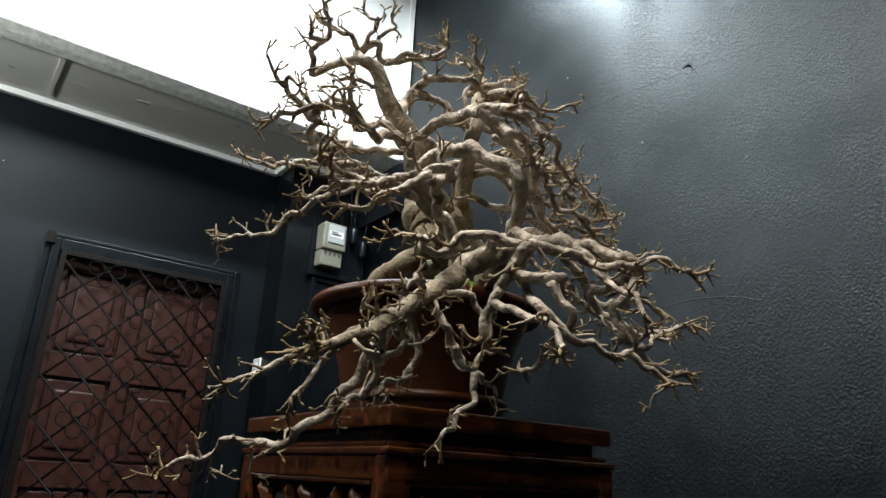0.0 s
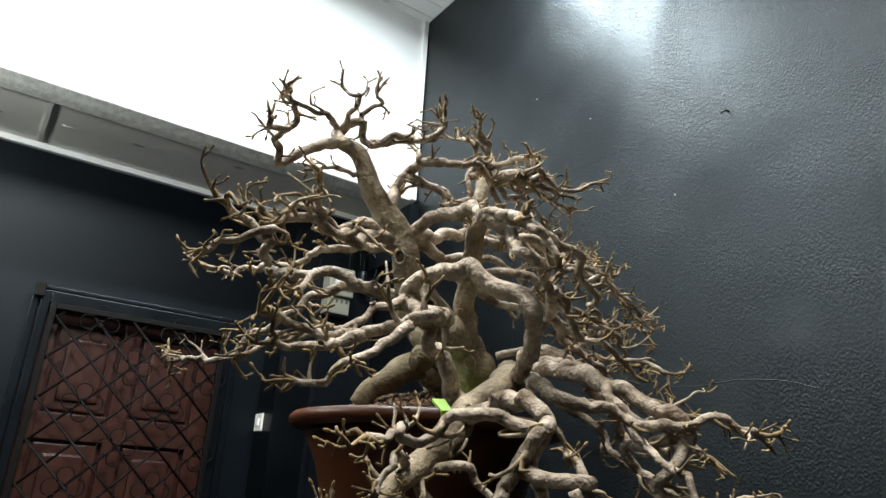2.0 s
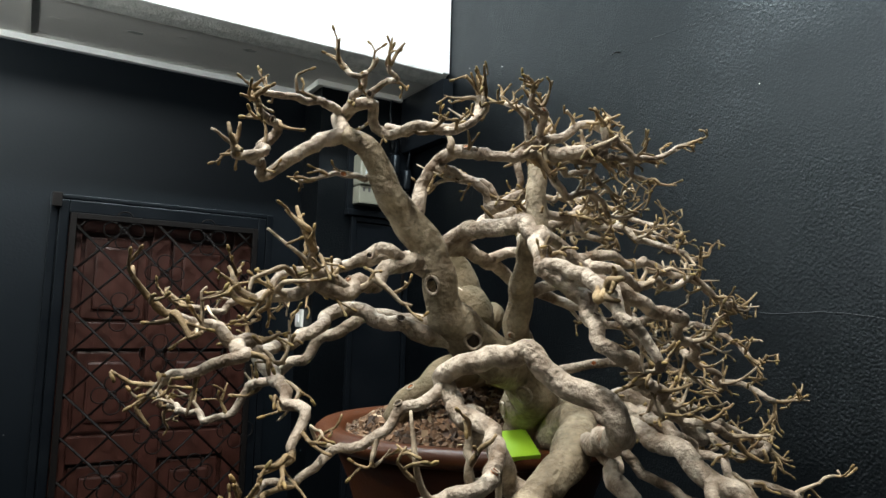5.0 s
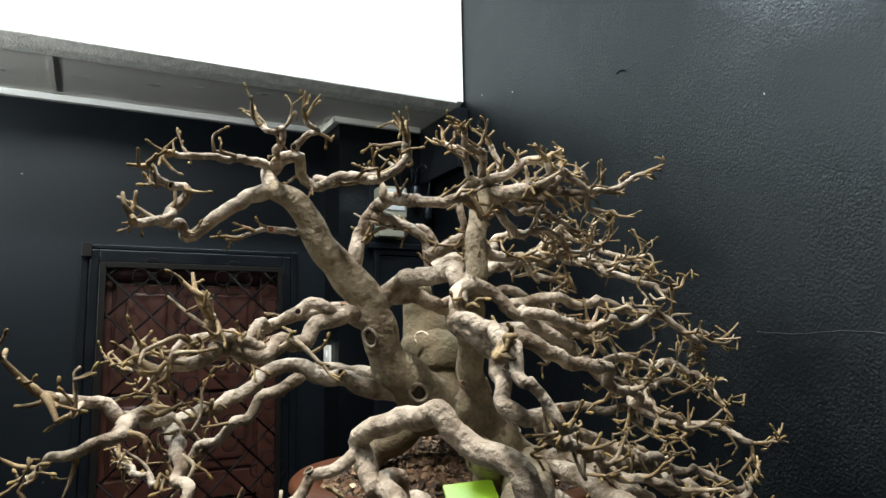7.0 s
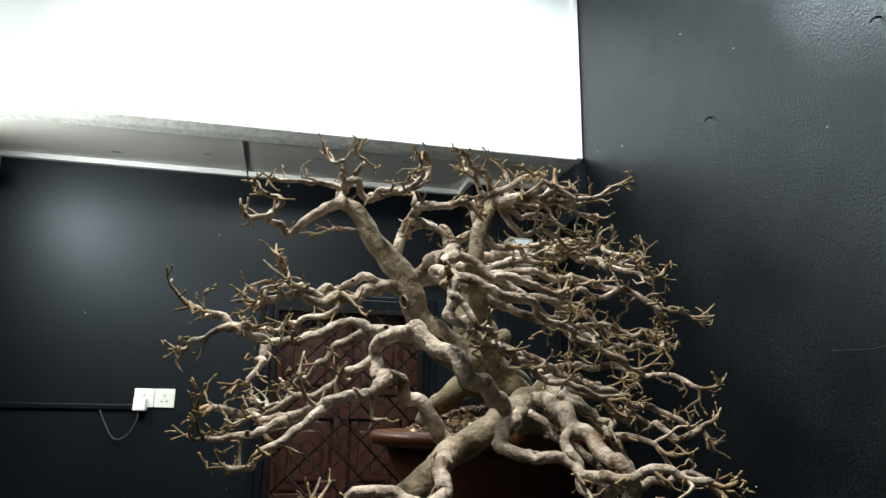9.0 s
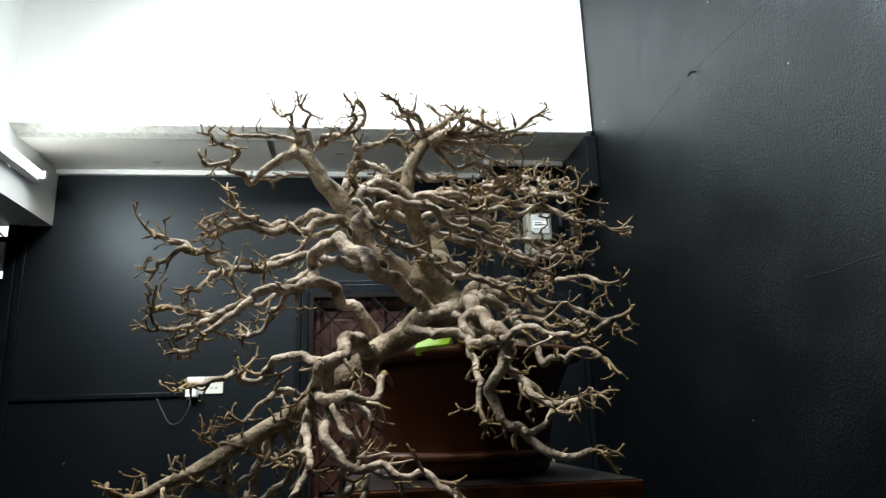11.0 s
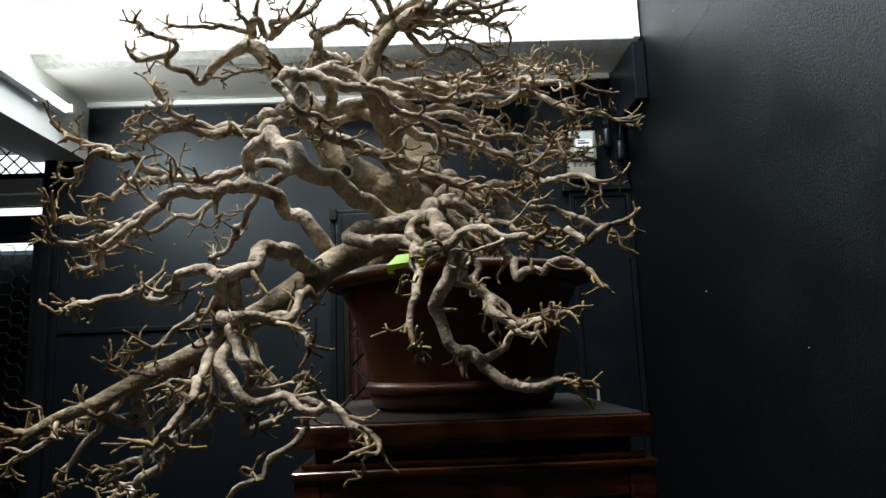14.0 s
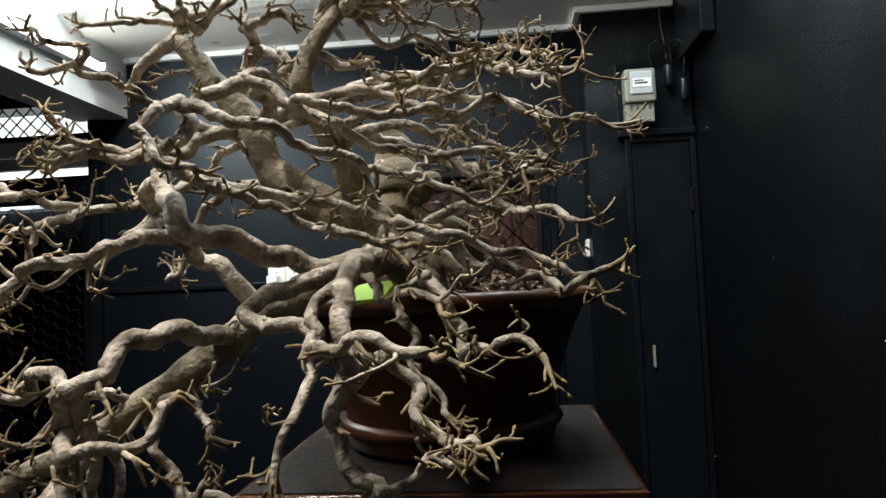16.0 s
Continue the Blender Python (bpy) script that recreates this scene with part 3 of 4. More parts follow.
# chipped patches on the soffit
for n in range(9):
    rng = random.Random(60 + n)
    x, y, r = -0.5 + 1.7 * ((n * 0.618) % 1), YF + 0.13 + 0.3 * ((n * 0.37) % 1), 0.010 + 0.012 * rng.random()
    bm = bmesh.new()
    vs = [bm.verts.new((x + 1.8 * r * math.cos(a) * rng.uniform(0.6, 1.1), y + r * math.sin(a) * rng.uniform(0.6, 1.1), ZS + 0.0022)) for a in np.linspace(0, 2 * math.pi, 12, endpoint=False)]
    f = bm.faces.new(vs)
    g = bmesh.ops.extrude_face_region(bm, geom=[f])
    bmesh.ops.translate(bm, vec=(0, 0, 0.0028), verts=[v for v in g["geom"] if isinstance(v, bmesh.types.BMVert)])
    bmesh.ops.recalc_face_normals(bm, faces=bm.faces)
    structure("soffit_patch", bm, M_ROUGHCAST if n % 2 else M_SOFFIT, "chipped patch on the grey soffit", "patch")

# ---- batten lamp on the white beam ----
batten = thing("batten_lamp", "white fluorescent batten on the beam, lit", "lamp")
part("housing", boxed(XL + 0.001, XL + 0.045, 1.75, 2.92, 2.465, 2.515, 0.004), M_PLUG, batten)
s = Soup()
s.tube([(XL + 0.058, y, 2.49, 0.013) for y in (1.8, 2.87)], 12)
s.make("tube", [glow("lit_tube", (0.95, 1.0, 0.97), 9.0)], batten, "glowing white tube")
part("end_cap", boxed(XL + 0.04, XL + 0.075, 2.87, 2.895, 2.47, 2.51, 0.004), M_PLUG, batten)
part("end_cap", boxed(XL + 0.04, XL + 0.075, 1.775, 1.8, 2.47, 2.51, 0.004), M_PLUG, batten)


def ceiling_lamp(cx, cy, z, turn, label):
    e = thing("ceiling_lamp", label, "lamp", cx, cy, z, group="ceiling lamps")
    e.rotation_euler = (0, 0, radians(turn))
    part("housing", boxed(-0.65, 0.65, -0.045, 0.045, 0.016, 0.065, 0.006), M_PLUG, e)
    s = Soup()
    s.tube([(x, 0, 0.0, 0.013) for x in (-0.6, 0.6)], 12)
    s.make("tube", [M_TUBE], e, "glowing white tube")
    return e


M_TUBE = glow("lit_ceiling_tube", (0.95, 1.0, 0.97), 6.0)
ceiling_lamp(0.95, 1.80, ZC - 0.066, 0, "white fluorescent batten lit near the upper wall")
ceiling_lamp(0.1, 0.40, ZC - 0.066, 90, "white fluorescent batten lit over the open floor")

# ---- carved pedestal ----
PXC, PYC, PW, PD, PT = 0.858, 1.088, 0.243, 0.268, 1.225
ped = thing("pedestal", "dark polished carved hardwood pedestal with dusty top", "pedestal", PXC, PYC, 0)


def slab(name, w, d, z0, z1, bev, material=M_ROSE, label=""):
    return part(name, boxed(-w, w, -d, d, z0, z1, bev, 3), material, ped, label)


slab("top", PW, PD, PT - 0.030, PT, 0.004, [M_ROSE], "dusty dark wooden top")
part("top_dust", boxed(-PW + 0.008, PW - 0.008, -PD + 0.008, PD - 0.008, PT - 0.001, PT + 0.0015), M_DUST, ped, "dust film on the top")
slab("neck", PW - 0.024, PD - 0.024, PT - 0.050, PT - 0.030, 0.004)
slab("upper_bead", PW - 0.008, PD - 0.008, PT - 0.059, PT - 0.050, 0.004)
slab("lower_bead", PW + 0.004, PD + 0.004, PT - 0.070, PT - 0.059, 0.004)
# backing box, its dark colour paints the shade between the leaves
slab("core", PW - 0.030, PD - 0.030, 0.10, PT - 0.070, 0.002, M_VOID, "inner box coloured dark for the shade behind the carving")
slab("plinth", PW + 0.012, PD + 0.012, 0.03, 0.10, 0.006)
for sx in (-1, 1):
    for sy in (-1, 1):
        part("post", boxed(*sorted((sx * (PW - 0.036), sx * PW)), *sorted((sy * (PD - 0.036), sy * PD)), 0.10, PT - 0.070, 0.004), M_ROSE, ped)
        part("foot", boxed(*sorted((sx * (PW - 0.05), sx * (PW + 0.012))), *sorted((sy * (PD - 0.05), sy * (PD + 0.012))), 0.0, 0.03, 0.006), M_ROSE, ped)


def leaf_scroll(bm, m, size):
    """An acanthus-like tongue with a curled tip."""
    n = 9
    rows = []
    for k in range(n):
        t = k / (n - 1)
        w = size * 0.32 * math.sin(math.pi * min(1, 0.12 + 0.9 * t)) * (1 + 0.18 * math.sin(t * 22))
        z = size * t * 0.95
        out = size * (0.10 + 0.22 * t ** 3) * (1 if t < 0.9 else 0.6)
        rows.append([bm.verts.new(m @ Vector((sx * w, -out * (1 - 0.75 * abs(sx) ** 1.5), z))) for sx in (-1, -0.5, 0, 0.5, 1)])
    for a, b in zip(rows, rows[1:]):
        for k in range(4):
            bm.faces.new((a[k], a[k + 1], b[k + 1], b[k]))


for face, (wide, deep, turn) in {"front": (PW, PD, 0), "back": (PW, PD, 180), "west": (PD, PW, -90), "east": (PD, PW, 90)}.items():
    base = Matrix.Rotation(radians(turn), 4, "Z")
    for z0, z1 in ((PT - 0.070 - 0.036, PT - 0.070), (0.10, 0.15)):
        part("rail", boxed(-wide + 0.036, wide - 0.036, -deep + 0.002, -deep + 0.03, z0, z1, 0.003, m=base), M_ROSE, ped)
    zt = PT - 0.106
    for b0, b1 in ((-wide + 0.036, -wide + 0.046), (wide - 0.046, wide - 0.036)):
        part("panel_bead", boxed(b0, b1, -deep + 0.004, -deep + 0.028, 0.15, zt, 0.003, m=base), M_ROSE, ped)
    part("panel_bead", boxed(-wide + 0.046, wide - 0.046, -deep + 0.004, -deep + 0.028, zt - 0.008, zt, 0.003, m=base), M_ROSE, ped)
    inner = wide - 0.05
    for row, zc in enumerate((zt - 0.096, zt - 0.225, zt - 0.355)):
        cnt = 5
        for k in range(cnt):
            bm = bmesh.new()
            cx = -inner + (k + 0.5) * 2 * inner / cnt
            flip = 1 if (k + row) % 2 else -1
            leaf_scroll(bm, base @ Matrix.Translation((cx, -deep + 0.026, zc)) @ Matrix.Rotation(radians(12 * flip), 4, "Y"), 0.088)
            leaf_scroll(bm, base @ Matrix.Translation((cx + 0.018 * flip, -deep + 0.028, zc + 0.035)) @ Matrix.Rotation(radians(-38 * flip), 4, "Y"), 0.05)
            bmesh.ops.recalc_face_normals(bm, faces=bm.faces)
            part("carved_leaf", bm, M_CARVE, ped, "", True)

# ---- pot ----
CX, CY = 0.857, 1.088
pot = thing("bonsai_pot", "round red-brown glazed clay pot with a wide rolled rim", "pot", CX, CY, PT + 0.0015)
prof = [(0, 0.004), (0.150, 0.004), (0.156, 0.008), (0.160, 0.022), (0.158, 0.030)]
part("foot", lathe(prof, 72), M_POT, pot, smooth=True)
prof = [(0.157, 0.026), (0.166, 0.030), (0.170, 0.037), (0.166, 0.044), (0.160, 0.047)]
part("base_band", lathe(prof, 72), M_POT, pot, "raised clay band", True)
prof = [(0.158, 0.044), (0.163, 0.07), (0.172, 0.11), (0.184, 0.15), (0.200, 0.185), (0.210, 0.205), (0.200, 0.207), (0.18, 0.16), (0.15, 0.06), (0, 0.05)]
part("body", lathe(prof, 72), M_POT, pot, smooth=True)
prof = [(0.200, 0.203), (0.219, 0.202), (0.2305, 0.206), (0.235, 0.213), (0.234, 0.221), (0.228, 0.2265), (0.216, 0.2275), (0.204, 0.226), (0.196, 0.221), (0.190, 0.205)]
part("rim", lathe(prof, 72), M_POT, pot, "rolled clay rim", True)

# ---- soil and grit ----
SZ = PT + 0.212


def mound(x, y):
    r = math.hypot(x, y) / 0.19
    return SZ + 0.060 * max(0, 1 - r ** 1.6) + 0.006 * noise.noise(Vector((x * 18, y * 18, 0)))


bm = bmesh.new()
rings = []
for k in range(15):
    r = 0.19 * k / 14
    rings.append([bm.verts.new((r * math.cos(a), r * math.sin(a), mound(r * math.cos(a), r * math.sin(a)) - PT - 0.0015)) for a in np.linspace(0, 2 * math.pi, 48, endpoint=False)])
for a, b in zip(rings, rings[1:]):
    for k in range(48):
        bm.faces.new((a[k], a[(k + 1) % 48], b[(k + 1) % 48], b[k]))
bmesh.ops.remove_doubles(bm, verts=bm.verts, dist=1e-5)
bmesh.ops.recalc_face_normals(bm, faces=bm.faces)
soil = tagged(link_mesh("soil", bm, M_SOIL), "dark mounded potting soil in the pot", "soil")
soil.location = (CX, CY, PT + 0.0015)
rng = random.Random(5)
grit = Soup()
for _ in range(5200):
    a, r = rng.random() * 2 * math.pi, 0.188 * math.sqrt(rng.random())
    x, y = r * math.cos(a), r * math.sin(a)
    s = rng.choice((0.0025, 0.0035, 0.0048, 0.0064)) * rng.uniform(0.8, 1.2)
    z = mound(x, y) + s * 0.4
    q = Euler((rng.random() * 6, rng.random() * 6, rng.random() * 6)).to_matrix()
    b = len(grit.v)
    cube = [Vector((sx, sy, sz)) * s * rng.uniform(0.7, 1.0) for sx, sy, sz in ((-1, -0.7, -0.6), (0.9, -0.8, -0.5), (1, 0.7, -0.6), (-0.8, 0.8, -0.7), (-0.7, -0.6, 0.6), (0.8, -0.6, 0.7), (0.7, 0.8, 0.5), (-0.9, 0.6, 0.6))]
    grit.v.extend(tuple(q @ v + Vector((CX + x, CY + y, z))) for v in cube)
    for f in ((0, 3, 2, 1), (4, 5, 6, 7), (0, 1, 5, 4), (1, 2, 6, 5), (2, 3, 7, 6), (3, 0, 4, 7)):
        grit.f.append(tuple(b + k for k in f))
        grit.m.append(0 if rng.random() > 0.08 else 1)
M_PALEGRIT = mat("pale_grit", (0.34, 0.26, 0.17), 0.8, island=0.4)
tagged(grit.make("potting_grit", [M_GRIT, M_PALEGRIT], smooth=False), "coarse brown and pale grit over the soil", "grit", kind="stuff")

# ---- lime tag ----
tag = thing("plant_label", "lime green plastic wedge tucked on the pot rim", "label", 0.775, 0.885, PT + 0.230)
tag.rotation_euler = (radians(24), radians(-4), radians(-18))
part("plate", boxed(-0.030, 0.030, -0.016, 0.036, -0.002, 0.003, 0.001), M_LIME, tag)
part("lip", boxed(-0.030, 0.030, -0.018, -0.0145, -0.012, 0.003, 0.001), M_LIME, tag)

# ---- the tree ----
tree = thing("bonsai_tree", "leafless old bonsai with pale gnarled cascading branches in a clay pot", "bonsai", CX, CY, PT + 0.2)
TREE_BASE = Vector((CX, CY, PT + 0.2))
CURVES = []


def unit(v):
    return v / max(np.linalg.norm(v), 1e-9)


def grow(soup, buds, p, d, length, r, level, rng, out, lift):
    """A crooked stubby twig: short straight runs between knuckles, forks at the knuckles, a blunt budded tip."""
    step = 0.0055
    n = max(3, int(length / step))
    pts = [(*p, r)]
    d = unit(d)
    q = np.array(p, float)
    turn = np.array([rng.gauss(0, 1) for _ in range(3)])
    side = rng.choice((1, -1))
    nxt = rng.uniform(0.18, 0.4) * n
    kids = []
    for k in range(1, n + 1):
        t = k / n
        knuckle = rng.random() < 0.30
        if knuckle:
            turn = np.array([rng.gauss(0, 1.0) for _ in range(3)])
            d = unit(d + 0.62 * turn)
        d = unit(d + 0.17 * turn + 0.06 * out + np.array((0, 0, lift * (t - 0.1))))
        q = q + d * step
        rr = max(r * (1 - 0.60 * t), 0.0009)
        if knuckle:
            rr *= 1.22
        pts.append((*q, rr))
        if level < 3 and k > nxt and k < n:
            axis = unit(np.array((rng.gauss(0, 0.6), rng.gauss(0, 0.6), 1.0)))
            a = side * rng.uniform(0.6, 1.25)
            v = d * math.cos(a) + np.cross(axis, d) * math.sin(a)
            kids.append((q.copy(), v, length * rng.uniform(0.36, 0.66) * (1 - 0.3 * t), rr * 0.80))
            side = -side
            nxt = k + rng.uniform(1.8, 3.8) * (1.0 if level else 1.4)
    c = spline(pts, 0.003) if level < 2 else np.array(pts)
    soup.tube(c, (8, 7, 6, 5)[level], 0.10, 0 if level < 1 else 1, rng=rng)
    if level >= 2 or length < 0.03:
        e = np.array(pts[-1][:3])
        buds.tube([(*(e - d * 0.004), 0.0011), (*(e - d * 0.001), 0.0015), (*(e + d * 0.0010), 0.0013), (*(e + d * 0.0022), 0.0007)], 6)
    for kp, kv, kl, kr in kids:
        if kl > 0.009:
            grow(soup, buds, kp, kv, kl, max(kr, 0.0011), level + 1, rng, out, lift)


def limb(name, points, r0, r1, twigs=0.08, start=0.3, gap=0.03, lift=0.10, seed=1, tip=True, label="", drop=0.0, moss=False, swell=0.0):
    """A main limb along the given bends, with its own twig work."""
    rng = random.Random(seed)
    n = len(points)
    pts = [(x - TREE_BASE.x, y - TREE_BASE.y, z - TREE_BASE.z, r0 + (r1 - r0) * (k / (n - 1)) ** 0.8) for k, (x, y, z) in enumerate(points)]
    c = spline(pts, 0.007)
    # knots and small crooks
    ph = rng.random() * 9
    for k in range(len(c)):
        u = k / max(1, len(c) - 1)
        c[k, 3] *= 1 + swell * math.sin(math.pi * u) ** 2 + 0.07 * noise.noise(Vector((k * 0.35, ph, 3))) + 0.10 * noise.noise(Vector((k * 0.09, ph, 7)))
        w = (0.4 * c[k, 3] if r0 > 0.017 else 0.5 * c[k, 3] + 0.018 * u) * min(1, 4 * u * (1 - u) + 0.25)
        w2 = 0.0 if r0 > 0.017 else 0.0045 * min(1, 5 * u)
        c[k, 0] += w2 * noise.noise(Vector((k * 0.42, ph, 21)))
        c[k, 1] += w2 * noise.noise(Vector((k * 0.42, ph, 25)))
        c[k, 2] += w2 * noise.noise(Vector((k * 0.42, ph, 29)))
        c[k, 0] += w * noise.noise(Vector((k * 0.19, ph, 1)))
        c[k, 1] += w * noise.noise(Vector((k * 0.19, ph, 5)))
        c[k, 2] += w * noise.noise(Vector((k * 0.19, ph, 9)))
    CURVES.append((name, c))
    s = Soup()
    s.tube(c, 14 if r0 > 0.012 else 10, 0.07, rng=rng)
    ob = s.make(name, [M_MOSS if moss else M_TRUNK if r0 > 0.0165 else M_BARK], tree, label)
    if not twigs:
        return ob
    tw, buds = Soup(), Soup()
    arc = np.r_[0, np.cumsum(np.linalg.norm(np.diff(c[:, :3], axis=0), axis=1))]
    a = arc[-1] * start + rng.uniform(0, gap)
    side = 1
    while a < arc[-1]:
        k = int(np.searchsorted(arc, a))
        k = min(max(k, 1), len(c) - 2)
        d = unit(c[k + 1, :3] - c[k - 1, :3])
        u = a / arc[-1]
        out = unit(np.array((c[k, 0] - 0.0, c[k, 1] - 0.0, 0.0)) + 1e-6)
        axis = unit(np.array((rng.gauss(0, 0.45), rng.gauss(0, 0.45), 1.0)))
        ang = side * rng.uniform(0.6, 1.2)
        v = d * math.cos(ang) + np.cross(axis, d) * math.sin(ang) + np.array((0, 0, rng.uniform(-0.25, 0.35) - drop))
        ln = twigs * rng.uniform(0.55, 1.3) * (1.0 - 0.25 * u)
        rr = min(c[k, 3] * rng.uniform(0.40, 0.60), 0.0037)
        grow(tw, buds, c[k, :3], v, ln, max(rr, 0.0021), 0 if ln > 0.045 else 1, rng, out, lift)
        side = -side
        a += 1.75 * gap * rng.uniform(0.6, 1.5)
    if tip:
        d = unit(c[-1, :3] - c[-3, :3])
        for _ in range(2):
            grow(tw, buds, c[-1, :3] - d * 0.002, d + np.array([rng.gauss(0, 0.25) for _ in range(3)]), twigs * 0.75, max(r1 * 0.85, 0.0024), 1, rng, unit(d * (1, 1, 0.2)), lift)
    t = tw.make("twig_spray", [M_TWIG, M_TIP], ob, "fine forked twigs")
    t["kind"] = "stuff"
    b = buds.make("bud_spray", [M_BUD], ob, "ochre buds at the twig ends")
    b["kind"] = "stuff"
    return ob


limb("trunk", [(0.850, 0.960, 1.440), (0.830, 0.920, 1.490), (0.812, 0.893, 1.520), (0.775, 0.880, 1.548), (0.730, 0.872, 1.566), (0.690, 0.866, 1.590), (0.663, 0.862, 1.617), (0.648, 0.855, 1.653), (0.635, 0.861, 1.689), (0.602, 0.862, 1.723), (0.580, 0.858, 1.748), (0.572, 0.856, 1.765), (0.555, 0.855, 1.783), (0.535, 0.866, 1.796)], 0.036, 0.01, twigs=0, label='thick pale leaning trunk', seed=101)
limb("trunk", [(0.800, 0.890, 1.535), (0.780, 0.880, 1.565), (0.764, 0.868, 1.600), (0.750, 0.845, 1.636), (0.735, 0.808, 1.675), (0.727, 0.785, 1.706), (0.735, 0.798, 1.742), (0.752, 0.815, 1.780), (0.768, 0.830, 1.806)], 0.019, 0.01, twigs=0.05, start=0.55, gap=0.022, label='second upright stem', seed=102)
limb("trunk", [(0.845, 0.890, 1.462), (0.815, 0.815, 1.500), (0.760, 0.762, 1.474), (0.705, 0.746, 1.447), (0.660, 0.725, 1.414), (0.622, 0.706, 1.386), (0.585, 0.695, 1.361), (0.545, 0.685, 1.335), (0.510, 0.660, 1.312), (0.478, 0.635, 1.295), (0.450, 0.615, 1.277), (0.420, 0.602, 1.264), (0.392, 0.600, 1.250)], 0.025, 0.006, twigs=0.1, start=0.5, gap=0.014, drop=0.3, label='thick cascading limb reaching down past the pot', seed=103)
limb("branch", [(0.535, 0.866, 1.796), (0.539, 0.884, 1.820), (0.553, 0.851, 1.824), (0.578, 0.855, 1.806), (0.595, 0.806, 1.795), (0.645, 0.797, 1.812), (0.662, 0.800, 1.845)], 0.0085, 0.0036, twigs=0.05, start=0.3, gap=0.018, lift=0.2, seed=104)
limb("branch", [(0.535, 0.866, 1.796), (0.508, 0.873, 1.784), (0.483, 0.874, 1.765), (0.454, 0.881, 1.744), (0.434, 0.819, 1.756), (0.405, 0.778, 1.735)], 0.0091, 0.0036, twigs=0.045, start=0.4, gap=0.02, seed=105)
limb("branch", [(0.434, 0.819, 1.756), (0.446, 0.813, 1.776), (0.428, 0.785, 1.780), (0.410, 0.758, 1.781)], 0.005, 0.003, twigs=0.035, start=0.3, gap=0.014, seed=106)
limb("branch", [(0.618, 0.862, 1.712), (0.628, 0.866, 1.735), (0.640, 0.872, 1.764), (0.650, 0.845, 1.783), (0.660, 0.808, 1.785), (0.680, 0.780, 1.780), (0.715, 0.775, 1.782)], 0.0098, 0.005, twigs=0.055, start=0.45, gap=0.014, lift=0.15, seed=107)
limb("branch", [(0.648, 0.862, 1.680), (0.665, 0.855, 1.698), (0.667, 0.807, 1.705), (0.684, 0.778, 1.706), (0.677, 0.721, 1.694), (0.676, 0.708, 1.678), (0.644, 0.679, 1.662), (0.641, 0.667, 1.652), (0.651, 0.640, 1.646), (0.652, 0.602, 1.635)], 0.0111, 0.0062, twigs=0.05, start=0.6, gap=0.022, seed=108)
limb("branch", [(0.677, 0.721, 1.694), (0.714, 0.730, 1.682), (0.736, 0.721, 1.666), (0.760, 0.700, 1.658), (0.830, 0.735, 1.652), (0.882, 0.764, 1.654), (0.955, 0.763, 1.660), (0.998, 0.750, 1.632)], 0.0071, 0.0032, twigs=0.065, start=0.4, gap=0.018, seed=109)
limb("branch", [(0.641, 0.667, 1.652), (0.662, 0.641, 1.626), (0.656, 0.632, 1.606), (0.651, 0.601, 1.593), (0.667, 0.598, 1.577), (0.697, 0.610, 1.561), (0.762, 0.634, 1.534), (0.806, 0.632, 1.515), (0.850, 0.635, 1.500)], 0.0085, 0.0036, twigs=0.07, start=0.4, gap=0.02, seed=110)
limb("branch", [(0.651, 0.640, 1.646), (0.690, 0.620, 1.633), (0.737, 0.613, 1.612), (0.800, 0.655, 1.590), (0.874, 0.697, 1.573), (0.943, 0.717, 1.540)], 0.0073, 0.003, twigs=0.07, start=0.35, gap=0.018, seed=111)
limb("branch", [(0.736, 0.721, 1.666), (0.785, 0.720, 1.630), (0.850, 0.765, 1.612), (0.920, 0.800, 1.614), (0.984, 0.814, 1.612), (1.000, 0.769, 1.598), (0.970, 0.706, 1.578)], 0.0069, 0.003, twigs=0.065, start=0.4, gap=0.018, seed=112)
limb("branch", [(0.652, 0.602, 1.635), (0.646, 0.581, 1.612), (0.660, 0.570, 1.590), (0.690, 0.585, 1.575)], 0.006, 0.0032, twigs=0.05, start=0.3, gap=0.018, seed=113)
limb("branch", [(0.697, 0.610, 1.561), (0.780, 0.691, 1.551), (0.850, 0.720, 1.530), (0.930, 0.735, 1.505), (1.001, 0.739, 1.482), (1.040, 0.725, 1.462)], 0.0071, 0.0034, twigs=0.065, start=0.4, gap=0.018, seed=114)
limb("branch", [(0.735, 0.808, 1.675), (0.765, 0.855, 1.700), (0.806, 0.897, 1.722), (0.865, 0.900, 1.740), (0.930, 0.918, 1.757), (0.958, 0.900, 1.738), (0.998, 0.833, 1.708), (1.022, 0.812, 1.696)], 0.0098, 0.0034, twigs=0.07, start=0.4, gap=0.016, seed=115)
limb("branch", [(0.806, 0.897, 1.722), (0.867, 0.985, 1.760), (0.926, 1.015, 1.795), (0.971, 0.940, 1.782), (1.013, 0.843, 1.726)], 0.0069, 0.0032, twigs=0.07, start=0.25, gap=0.016, seed=116)
limb("branch", [(0.750, 0.845, 1.636), (0.795, 0.820, 1.652), (0.838, 0.805, 1.652), (0.880, 0.830, 1.640), (0.919, 0.825, 1.588), (0.965, 0.830, 1.570)], 0.0078, 0.0032, twigs=0.07, start=0.35, gap=0.018, seed=117)
limb("branch", [(0.768, 0.830, 1.806), (0.787, 0.833, 1.808), (0.810, 0.803, 1.809), (0.821, 0.776, 1.810), (0.820, 0.777, 1.838)], 0.0085, 0.0042, twigs=0.05, start=0.3, gap=0.014, lift=0.2, seed=118)
